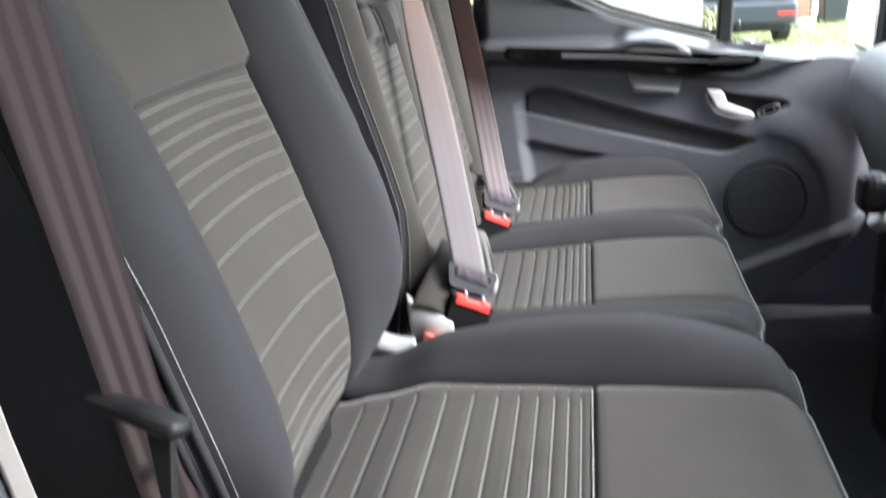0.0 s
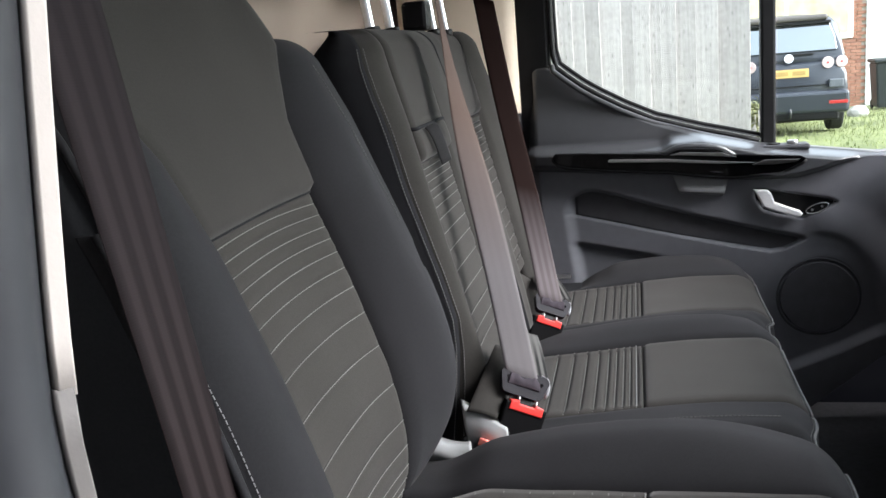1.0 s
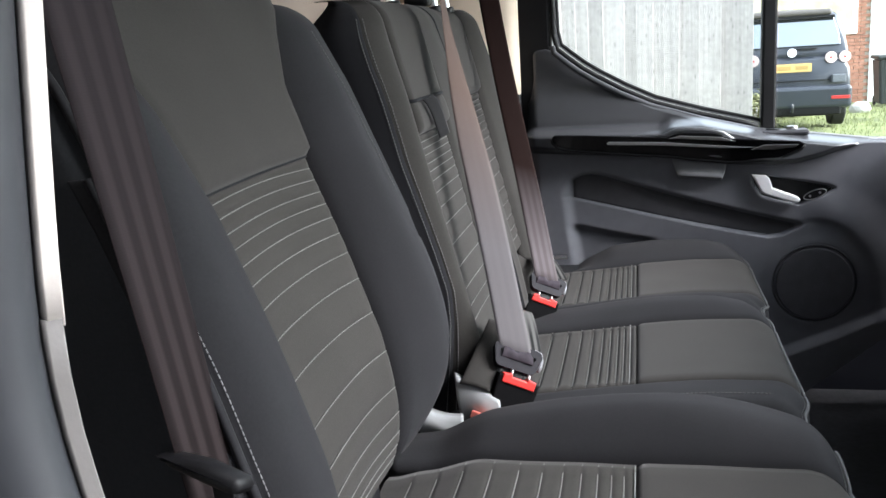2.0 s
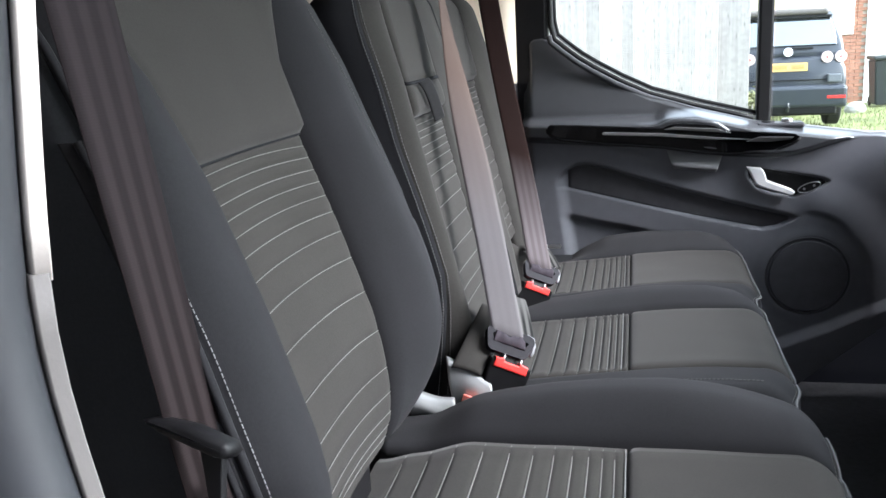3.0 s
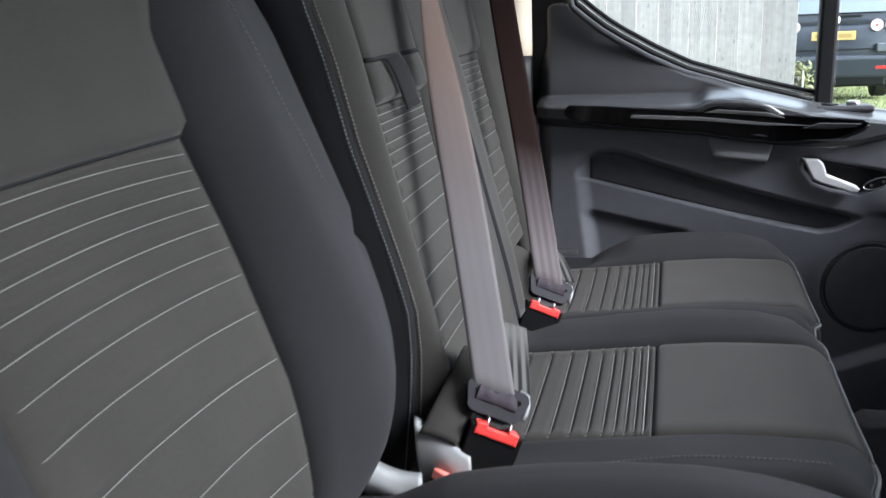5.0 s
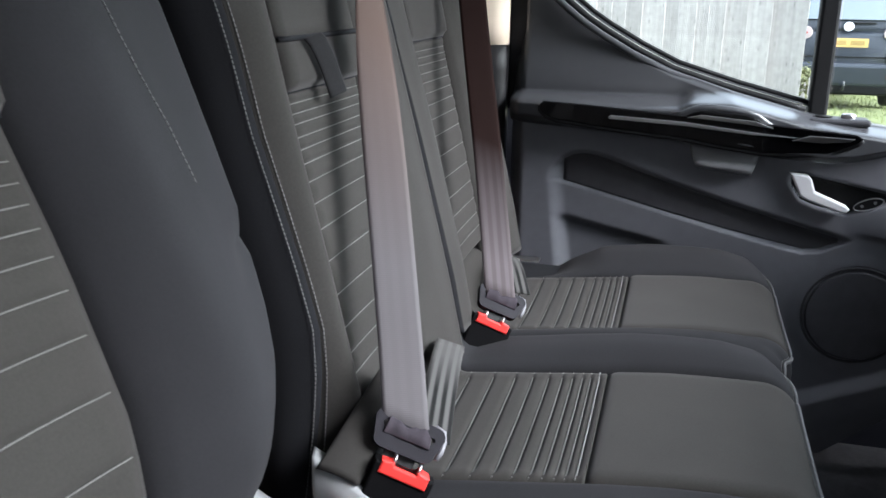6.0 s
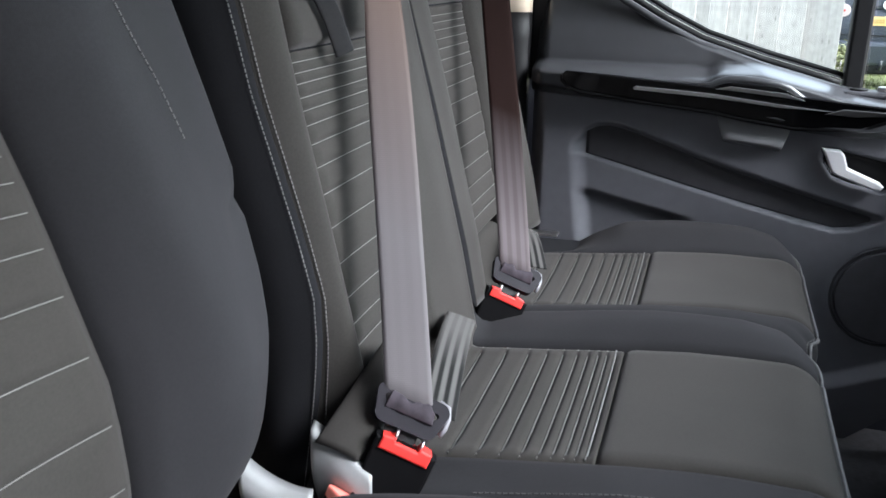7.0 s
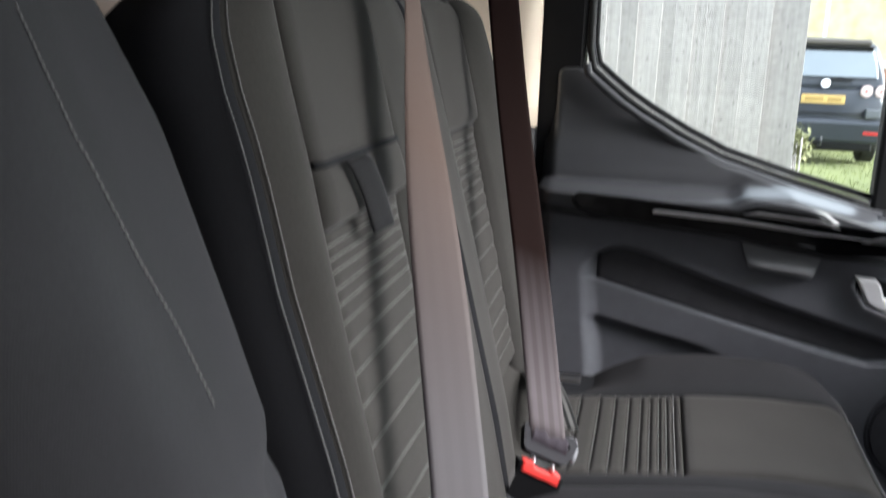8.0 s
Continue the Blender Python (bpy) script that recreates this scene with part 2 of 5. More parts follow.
M_LAMP = mat("pale_lamp_lens", (0.50, 0.40, 0.41), 0.15, spots=0.08, coat=0.5)
M_LAMPRED = mat("red_lens", (0.45, 0.03, 0.03), 0.2, coat=0.5)
M_PLATE = mat("yellow_plate", (0.60, 0.41, 0.15), 0.4, spots=0.05)
M_PLATE_BAR = mat("faded_plate_print", (0.36, 0.24, 0.08), 0.5)
# Reflection on the dark spoiler is put into the colour as brown-grey.
M_SPOILER = mat("spoiler_sheen_paint", (0.085, 0.074, 0.070), 0.5, 0.0)
M_BUMPER_PATCH = mat("pale_bumper_patch", (0.11, 0.118, 0.138), 0.3, coat=0.2)
M_BIN = mat("black_bin_plastic", (0.015, 0.02, 0.022), 0.45)
M_TYRE = mat("tyre_rubber", (0.015, 0.015, 0.015), 0.85)
M_LEAF = mat("pale_leaf", (0.09, 0.105, 0.035), 0.7, spots=0.4, scale=12, second=(0.22, 0.22, 0.10))
M_STONE = mat("pale_stone", (0.42, 0.41, 0.39), 0.9, spots=0.2, scale=10)
M_MIRROR = mat("mirror_glass", (0.9, 0.9, 0.9), 0.02, 1.0, spots=0.01)


# ---- building helpers ----
def thing(name, at, label, category, group="", kind=""):
    ob = new(name)
    ob.empty_display_size = 0.1
    ob.location = at
    return tagged(ob, label, category, group, kind)


def finish(ob, material, parent, label, smooth):
    ob.data.materials.append(material)
    if smooth:
        for p in ob.data.polygons:
            p.use_smooth = True
    if parent is not None:
        ob.parent = parent
        if parent.type == "EMPTY":
            ob.matrix_parent_inverse = Matrix.Translation(-Vector(parent.location))
    if label:
        ob["label"] = label
    return ob


def part(name, bm, material, parent=None, label="", smooth=False):
    me = bpy.data.meshes.new(name)
    bmesh.ops.recalc_face_normals(bm, faces=bm.faces)
    bm.to_mesh(me)
    bm.free()
    return finish(new(name, me), material, parent, label, smooth)


def raw(name, verts, faces, material, parent=None, label="", smooth=True, uvs=None):
    me = bpy.data.meshes.new(name)
    me.from_pydata([tuple(v) for v in verts], [], faces)
    if uvs is not None:
        layer = me.uv_layers.new(name="UVMap")
        for loop in me.loops:
            layer.data[loop.index].uv = uvs[loop.vertex_index]
    me.update()
    return finish(new(name, me), material, parent, label, smooth)


def slab(name, f, us, vs, back, material, parent=None, label=""):
    """A closed panel: the face f(u, v) over the grid us x vs, and a plain back of it shifted by the vector back."""
    back = Vector(back)
    nu, nv = len(us), len(vs)
    top = [f(u, v) for v in vs for u in us]
    verts = top + [p + back for p in top]
    n = nu * nv
    faces = []
    for j in range(nv - 1):
        for i in range(nu - 1):
            a = j * nu + i
            faces.append((a, a + 1, a + nu + 1, a + nu))
            faces.append((n + a, n + a + nu, n + a + nu + 1, n + a + 1))
    rim = [i for i in range(nu)] + [j * nu + nu - 1 for j in range(1, nv)] + \
          [(nv - 1) * nu + i for i in range(nu - 2, -1, -1)] + [j * nu for j in range(nv - 2, 0, -1)]
    for a, b in zip(rim, rim[1:] + rim[:1]):
        faces.append((b, a, n + a, n + b))
    bm = bmesh.new()
    bv = [bm.verts.new(v) for v in verts]
    for q in faces:
        bm.faces.new([bv[k] for k in q])
    return part(name, bm, material, parent, label, True)


def ring_tube(name, pts, r, material, parent=None, label="", sides=8, flat=1.0, closed=False):
    """A round (or flattened) cord along pts."""
    pts = [Vector(p) for p in pts]
    verts, faces = [], []
    n = len(pts)
    run = [(pts[(i + 1) % n] - pts[i - 1] if closed else pts[min(i + 1, n - 1)] - pts[max(i - 1, 0)]).normalized() for i in range(n)]
    upright = max(abs(t.z) for t in run) > 0.95 and max(abs(t.y) for t in run) < 0.95
    across = Vector((0, 1, 0)) if upright else Vector((0, 0, 1))
    for p, t in zip(pts, run):
        s = t.cross(across)
        if s.length < 0.05:
            s = t.cross(Vector((1, 0, 0)))
        s.normalize()
        q = s.cross(t)
        for k in range(sides):
            a = 2 * math.pi * k / sides
            verts.append(p + s * (r * math.cos(a)) + q * (r * flat * math.sin(a)))
    for i in range(n if closed else n - 1):
        for k in range(sides):
            a, b = i * sides + k, i * sides + (k + 1) % sides
            c, d = ((i + 1) % n) * sides + (k + 1) % sides, ((i + 1) % n) * sides + k
            faces.append((a, b, c, d))
    if not closed:
        faces.append(tuple(range(sides))[::-1])
        faces.append(tuple((n - 1) * sides + k for k in range(sides)))
    return raw(name, verts, faces, material, parent, label)


def cords(name, lines, r, material, parent=None, label=""):
    """Several thin cords (seams of one panel) in one mesh."""
    verts, faces = [], []
    for pts in lines:
        pts = [Vector(p) for p in pts]
        n, base = len(pts), len(verts)
        for i, p in enumerate(pts):
            t = (pts[min(i + 1, n - 1)] - pts[max(i - 1, 0)]).normalized()
            s = t.cross(Vector((0.3, 0.2, 1))).normalized()
            q = s.cross(t)
            for k in range(5):
                a = 2 * math.pi * k / 5
                verts.append(p + s * (r * math.cos(a)) + q * (r * math.sin(a)))
        for i in range(n - 1):
            for k in range(5):
                a, b = base + i * 5 + k, base + i * 5 + (k + 1) % 5
                faces.append((a, b, b + 5, a + 5))
    return raw(name, verts, faces, material, parent, label)


def stitches(name, pts, step, length, r, material, parent):
    """A row of separate stitches along pts."""
    pts = [Vector(p) for p in pts]
    lens = [0.0]
    for a, b in zip(pts, pts[1:]):
        lens.append(lens[-1] + (b - a).length)

    def at(d):
        for k in range(len(pts) - 1):
            if d <= lens[k + 1]:
                f = (d - lens[k]) / max(1e-9, lens[k + 1] - lens[k])
                return pts[k].lerp(pts[k + 1], f)
        return pts[-1]
    lines, d = [], 0.0
    while d + length < lens[-1]:
        lines.append([at(d), at(d + length / 2), at(d + length)])
        d += step
    return cords(name, lines, r, material, parent)


def box(name, lo, hi, material, parent=None, label="", bevel=0.004, turn=None, segments=2):
    """A box with rounded edges between two corners; turn: a matrix about its middle."""
    bm = bmesh.new()
    lo, hi = Vector(lo), Vector(hi)
    bmesh.ops.create_cube(bm, size=1)
    bmesh.ops.scale(bm, vec=hi - lo, verts=bm.verts)
    if bevel:
        bmesh.ops.bevel(bm, geom=bm.edges[:], offset=bevel, segments=segments, affect="EDGES", profile=0.5)
    if turn is not None:
        bmesh.ops.transform(bm, matrix=turn, verts=bm.verts)
    bmesh.ops.translate(bm, vec=(lo + hi) / 2, verts=bm.verts)
    return part(name, bm, material, parent, label)


def prism(name, outline, frame_m, depth, material, parent=None, label="", bevel=0.0, smooth=False):
    """An outline in the local x-y plane of frame_m, extruded depth along its z."""
    bm = bmesh.new()
    vs = [bm.verts.new((x, y, 0)) for x, y in outline]
    f = bm.faces.new(vs)
    r = bmesh.ops.extrude_face_region(bm, geom=[f])
    bmesh.ops.translate(bm, vec=(0, 0, depth), verts=[v for v in r["geom"] if isinstance(v, bmesh.types.BMVert)])
    if bevel:
        caps = [e for e in bm.edges if abs(e.verts[0].co.z - e.verts[1].co.z) < 1e-6]
        bmesh.ops.bevel(bm, geom=caps, offset=bevel, segments=2, affect="EDGES", profile=0.5)
    bmesh.ops.transform(bm, matrix=frame_m, verts=bm.verts)
    return part(name, bm, material, parent, label, smooth)


def disc(name, centre, axis, r, depth, material, parent=None, label="", sides=40, bevel=0.0):
    q = Vector(axis).to_track_quat("Z", "Y").to_matrix().to_4x4()
    pts = [(r * math.cos(2 * math.pi * k / sides), r * math.sin(2 * math.pi * k / sides)) for k in range(sides)]
    return prism(name, pts, Matrix.Translation(centre) @ q, depth, material, parent, label, bevel)


def ribbon(name, pts, sides, width, thick, material, parent=None, label="", across=10):
    """Webbing along pts, sides: its direction across at each point. u runs across, v along."""
    verts, uvs, faces = [], [], []
    n = len(pts)
    for layer in (0, 1):
        for i in range(n):
            p, s = Vector(pts[i]), Vector(sides[i]).normalized()
            t = (Vector(pts[min(i + 1, n - 1)]) - Vector(pts[max(i - 1, 0)])).normalized()
            nn = s.cross(t).normalized()
            for k in range(across):
                u = k / (across - 1)
                e = thick * (1 - 0.6 * (2 * u - 1) ** 6)
                verts.append(p + s * (width * (u - 0.5)) + nn * (e * (0.5 - layer)))
                uvs.append((u, i / (n - 1)))
    m = n * across
    for i in range(n - 1):
        for k in range(across - 1):
            a = i * across + k
            faces.append((a, a + 1, a + across + 1, a + across))
            faces.append((m + a, m + a + across, m + a + across + 1, m + a + 1))
        for k in (0, across - 1):
            a = i * across + k
            q = (a, a + across, m + a + across, m + a)
            faces.append(q if k == 0 else q[::-1])
    for i in (0, n - 1):
        for k in range(across - 1):
            a = i * across + k
            faces.append((a, m + a, m + a + 1, a + 1))
    return raw(name, verts, faces, material, parent, label, True, uvs)


def frange(a, b, step):
    n = max(2, int(round(abs(b - a) / step)) + 1)
    return [a + (b - a) * i / (n - 1) for i in range(n)]


def interp(x, xs, ys):
    return float(np.interp(x, xs, ys))


def smooth01(t):
    t = min(1.0, max(0.0, t))
    return t * t * (3 - 2 * t)


def dip(d, w):
    return math.exp(-(d / w) ** 2)


# ---- seats ----
def back_panels(seat, xb, yi, yo, hb, fall, z_low, z_ins, z_top, ribs, r_top=0.035, top_run=0.07, depth=0.13, centre_top=None,
                mats=None, plain_mid=None, thread=M_THREAD, z_side=None, dent=None, near_band=None, tilt=None, skew=0.0, hollow=0.006, bow=0.004, edge=(0.955, 0.035), pipe=0.0035, roll=(0.7, 2.4), soft_side=None, ext=None, stitch_r=0.00045):
    """A padded backrest: ribbed insert, plain upper panel, two bolsters, black sides, a shell. yi(z), yo(z): edges of insert and bolsters."""
    holder = mats or (M_INSERT, M_PLAIN, M_BOLSTER)
    ct = centre_top or z_top

    def path(v, top):
        z1 = top - r_top
        if v <= z1:
            return v, 0.0
        a = (v - z1) / r_top
        if a <= math.pi / 2:
            return z1 + r_top * math.sin(a), -r_top * (1 - math.cos(a))
        return top, -r_top - (a - math.pi / 2) * r_top

    def groove(z):
        d = min(abs(z - q) for q in ribs)
        gap = 0.5 * interp(z, [1.0, 1.2, 1.36], [0.03, 0.035, 0.012])
        return 0.0020 * (1 - dip(d, 0.0035)) + 0.0022 * math.sqrt(max(0.0, min(1.0, d / gap)))

    tilt = tilt or (lambda z: 0.0)

    def thick(z):
        return depth - (depth - r_top - top_run) * smooth01((z - z_top + 0.11) / 0.11) ** 2

    def rib_z(q, u):
        return q + bow * (1 - (2 * u - 1) ** 2) + tilt(q) * (1 - u)

    def rib_q(v, u):
        q = v
        for _ in range(4):
            q += v - rib_z(q, u)
        return q

    def inner(u, v):
        z, dx = path(v, ct)
        a, b = yi(min(v, ct))
        y = a + (b - a) * u
        c = 2 * u - 1
        x = xb(z) + dx + hollow * c * c - skew * u
        if v < z_ins:
            x += groove(rib_q(v, u)) * (1 - smooth01((abs(c) - 0.84) / 0.12)) - 0.005
        else:
            x += 0.012 * (1 - dip(v - z_ins, 0.007)) - 0.004
        x -= 0.006 * (dip((1 - abs(c)) * 0.12, 0.006))
        x += 0.0014 * noise.noise(Vector((y * 9, z * 9, 1.7)))
        return Vector((x, y, z))

    def bolster(side):
        def f(t, v):
            z, dx = path(v, z_top)
            vz = min(v, z_top)
            a, b = yi(vz)[side], yo(vz)[side]
            if ext and side == 1:
                # a crest near the insert, then a long slope to the outer corner and a steep return
                ye, oe = ext(vz)
                y = a + (ye + 0.028 - a) * t
                rise = hollow + hb(vz) * math.sin(0.5 * math.pi * min(1.0, (y - a) / 0.085)) - 0.009 * dip(t, 0.04)
                line = oe + 0.31 * (ye - y) - (9.0 * (y - ye) ** 2 + 0.25 * (y - ye) if y > ye else 0.0)
                k = 0.007
                x = xb(z) + dx - k * math.log(math.exp(-rise / k) + math.exp(-line / k)) + 0.0022 * noise.noise(Vector((y * 8, z * 6, 5.3)))
                return Vector((x - skew * max(0.0, 1 - 2.2 * t) - dent(t, vz), y, z))
            y = a + (b - a) * t
            h = hb(vz)
            k = math.sin(math.pi * t / 1.5) if t < 0.75 else 1.0
            x = xb(z) + dx + hollow + h * k - 0.009 * dip(t, 0.05) + 0.0022 * noise.noise(Vector((y * 8, z * 6, 5.3)))
            if side == 1:
                x -= skew * max(0.0, 1 - 1.5 * t)
            if side == soft_side:
                x -= 0.004 * smooth01((t - 0.5) / 0.5)
            elif t > roll[0]:
                x -= fall(vz) * ((t - roll[0]) / (1 - roll[0])) ** roll[1]
            return Vector((x, y, z))
        return f

    lo, hi = bolster(0), bolster(1)
    back = (-0.02, 0, 0)
    vi = frange(z_low, z_ins, 0.0022)
    vu = frange(z_ins, ct - r_top, 0.012) + frange(ct - r_top + 0.003, ct - r_top + r_top * 1.57 + top_run, 0.006)
    vb = frange(z_side or z_low, z_top - r_top, 0.012) + frange(z_top - r_top + 0.003, z_top - r_top + r_top * 1.57 + top_run, 0.006)
    us = frange(0, 1, 0.04)
    panel = slab("ribbed_insert", inner, us, vi, back, holder[0], seat, "charcoal ribbed cloth insert")
    rows = []
    for q in ribs:
        rows.append([inner(u, rib_z(q, u)) + Vector((0.0014, 0, 0)) for u in frange(0.05, 0.95, 0.06)])
    cords("rib_seam", rows, 0.0005, M_RIB, panel)
    if plain_mid is None:
        slab("upper_panel", inner, us, vu, back, holder[1], seat, "plain dark cloth upper panel")
    else:
        lid = frange(z_ins, plain_mid, 0.004)
        flap = slab("pocket_flap", lambda u, v: inner(u, v) + Vector((0.004 * math.sin(math.pi * (v - z_ins) / (plain_mid - z_ins)) ** 0.5 if z_ins < v < plain_mid else 0, 0, 0)),
                    us, lid, back, holder[1], seat, "padded cloth flap below a dark opening")
        vu2 = frange(plain_mid + 0.004, ct - r_top, 0.012) + frange(ct - r_top + 0.003, ct - r_top + r_top * 1.57 + top_run, 0.006)
        slab("upper_panel", inner, us, vu2, back, holder[1], seat, "plain dark cloth upper panel")
        ring_tube("pocket_opening", [inner(u, plain_mid + 0.002) + Vector((0.001, 0, 0)) for u in us], 0.0028, M_SIDE, flap, "dark pocket opening")
    # Dark cord drawn in as the shadow line under the overhanging panel.
    cords("panel_shadow_line", [[inner(u, z_ins + 0.001) + Vector((0.0012, 0, 0.0005)) for u in us]], 0.0014, M_SIDE, panel, "dark cord for the shadow line below the upper panel")
    ub = frange(0, 1, 0.035)
    p0 = slab("bolster", lo, ub, vb, back, holder[2], seat, "smooth padded side bolster")
    p1 = slab("bolster", hi, ub, vb, back, holder[2], seat, "smooth padded side bolster")
    for side, f, pan in ((0, lo, p0), (1, hi, p1)):
        sgn = -1 if side == 0 else 1

        def flank(w, v):
            e = f(1.0, v)
            xe = xb(e.z) - thick(e.z)
            if side == 0 and near_band:
                return Vector((e.x + (xe - e.x) * w, e.y - 0.001 - 0.008 * math.sin(0.5 * math.pi * min(1, w / 0.18)), e.z))
            return Vector((e.x + (xe - e.x) * w, e.y + sgn * (0.012 * math.sin(math.pi * min(1, w * 1.1)) + 0.001), e.z))
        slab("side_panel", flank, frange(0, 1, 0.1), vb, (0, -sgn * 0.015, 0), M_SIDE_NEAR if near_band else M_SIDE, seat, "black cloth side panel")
        if side == soft_side or (ext and side == 1):
            continue
        rim = [f(0.985, v) + Vector((0.0015, sgn * 0.002, 0)) for v in vb if v < z_top - 0.03]
        band = near_band if side == 0 else None
        if pipe:
            ring_tube("edge_piping", rim, pipe, holder[2], pan)
        high = band or z_top - 0.02
        w1 = 0.085 if band else edge[1]
        stitches("edge_stitching", [f(edge[0], v) + Vector((0.001, sgn * 0.001, 0)) for v in vb if v < high], 0.0048, 0.0033, stitch_r, thread, pan)
        stitches("edge_stitching", [flank(w1, v) + Vector((0.0, sgn * (0.0050 if band else 0.0016), 0)) for v in vb if v < (1.30 if band else high)], 0.0048, 0.0033, stitch_r, thread, pan)
        if band:
            low_vb = [v for v in vb if v < band + 0.02]
            slab("edge_band", lambda w, v: flank(0.10 * w, v) + Vector((0, sgn * 0.0025, 0)), frange(0, 1, 0.1), low_vb, (0, -sgn * 0.002, 0), holder[2], pan, "charcoal cloth edge band")
            ring_tube("edge_piping", [flank(0.03, v) + Vector((0, sgn * 0.002, 0)) for v in low_vb], 0.003, holder[2], pan)

    def shell(u, v):
        a, b = yo(v)
        return Vector((xb(v) - thick(v) - 0.004, a + 0.012 + (b - a - 0.024) * u, v))
    slab("back_shell", shell, frange(0, 1, 0.1), frange(z_low, z_top - 0.012, 0.03), (0.05, 0, 0), M_BLACK, seat, "black plastic back shell")
    return hi


def cushion(seat, y0, yi0, yi1, y1, crest0, crest1, zi, x_rear, x_seam, x_front, rib_xs, z_bottom, r_f=0.05, r_s=0.03, skirt=None, lift=0.0, puff=1.0, tilt=0.0, swing=0.0, corner=0.0, side_stitch=False):
    """A padded seat cushion: ribbed insert, plain front panel, two bolsters, a front roll with piping."""
    def px(v):
        x1 = x_front - r_f
        if v <= x1:
            return v, 0.0
        a = (v - x1) / r_f
        if a <= math.pi / 2:
            return x1 + r_f * math.sin(a), -r_f * (1 - math.cos(a))
        return x_front - 0.012 * smooth01((a - 1.57) * r_f / 0.06), -r_f - (a - math.pi / 2) * r_f

    def rear(x, y):
        return lift * smooth01((-0.225 - x) / 0.085) - tilt * max(0.0, (0.1 - x) / 0.29) ** 1.2 + 0.0012 * noise.noise(Vector((x * 11, y * 11, 3.1)))

    def sway(x):
        return swing * max(0.0, (0.05 - x) / 0.24)

    def clamp(p):
        p.z = max(p.z, z_bottom)
        return p

    def groove(x):
        d = min(abs(x - q) for q in rib_xs)
        return puff * (0.0028 * (1 - dip(d, 0.003)) + 0.0034 * math.sqrt(min(1.0, d / 0.008)) - 0.0062) - 0.0018

    def inner(u, v):
        x, dz = px(v)
        y = yi0 + (yi1 - yi0) * u + sway(x)
        c = 2 * u - 1
        z = zi + dz + rear(x, y) - 0.006 * dip((1 - abs(c)) * 0.13, 0.007) + 0.004 * c * c
        if v < x_seam:
            z += groove(v) * (1 - smooth01((abs(c) - 0.82) / 0.14)) - 0.012 * smooth01((x_rear + 0.06 - v) / 0.06)
        else:
            z += 0.003 - 0.006 * dip(v - x_seam, 0.006)
        return clamp(Vector((x, y, z)))

    def roll(side):
        seam, b = (yi0, y0) if side == 0 else (yi1, y1)
        crest = crest0 if side == 0 else crest1
        sgn = -1 if side == 0 else 1

        def f(t, v):
            x, dz = px(v)
            h = crest(x)
            a = seam + sway(x)
            w = abs(b - a) - r_s
            flat_end = w / (w + r_s * 1.57 + 0.09)
            x -= corner * min(1.0, t / flat_end) ** 3 * smooth01((x - x_front + 0.15) / 0.13)
            if t <= flat_end:
                q = t / flat_end
                y = a + sgn * w * q
                z = zi + 0.004 + h * math.sin(math.pi * 0.5 * min(1, q / 0.75)) - 0.006 * dip(q, 0.05)
            else:
                s = (t - flat_end) * (w + r_s * 1.57 + 0.09)
                ang = s / r_s
                if ang <= math.pi / 2:
                    y = a + sgn * (w + r_s * math.sin(ang))
                    z = zi + 0.004 + h - r_s * (1 - math.cos(ang))
                else:
                    y = b - sgn * 0.01 * smooth01((s - r_s * 1.57) / 0.09)
                    z = zi + 0.004 + h - r_s - (s - r_s * 1.57)
            return clamp(Vector((x, y, z + dz + rear(x, y))))
        return f

    v_all = frange(x_rear, x_front - r_f, 0.012) + frange(x_front - r_f + 0.004, x_front - r_f + r_f * 1.57 + 0.07, 0.007)
    v_front = frange(x_seam, x_front - r_f, 0.008) + frange(x_front - r_f + 0.004, x_front - r_f + r_f * 1.57 + 0.07, 0.007)
    us = frange(0, 1, 0.04)
    ins = slab("ribbed_insert", inner, us, frange(x_rear, x_seam, 0.0018), (0, 0, -0.02), M_INSERT, seat, "charcoal ribbed cloth insert")
    front = slab("front_panel", inner, us, v_front, (0, 0, -0.02), M_PLAIN, seat, "plain dark cloth front panel")
    rows = [[inner(u, q) + Vector((0, 0, 0.0022 * puff * (1 - (2 * u - 1) ** 4))) for u in frange(0.02, 0.98, 0.06)] for q in rib_xs[1:]]
    cords("rib_seam", rows, 0.0010, M_RIB, ins)
    rows = [[inner(u, q) + Vector((0, 0, 0.003 * (1 - 0.6 * (2 * u - 1) ** 4))) for u in frange(0.02, 0.98, 0.06)] for q in rib_xs[:1]]
    cords("silver_piping", rows, 0.0011, M_PIPING, ins, "bright silver piping")
    f0, f1 = roll(0), roll(1)
    ub = frange(0, 1, 0.03)
    slab("bolster", f0, ub, v_all, (0, 0, -0.015), M_BOLSTER, seat, "smooth padded side bolster")
    slab("bolster", f1, ub, v_all, (0, 0, -0.015), M_BOLSTER, seat, "smooth padded side bolster")
    if side_stitch:
        stitches("side_stitching", [f0(0.34, q) + Vector((0, -0.0005, 0.0012)) for q in frange(-0.14, 0.17, 0.02)], 0.006, 0.0042, 0.0006, M_SEAM, front)
    vm = x_front - r_f + r_f * 1.1
    line = [f0(t, vm) for t in frange(0.7, 0, 0.05)] + [inner(u, vm) for u in us] + [f1(t, vm) for t in frange(0, 0.7, 0.05)]
    line = [p + Vector((0.0022, 0, 0.001)) for p in line]
    ring_tube("front_piping", line, 0.0028, M_FRONT_PIPE, front)
    stitches("front_stitching", [p + Vector((-0.004, 0, 0.0035)) for p in line], 0.006, 0.0042, 0.0007, M_SEAM, front)
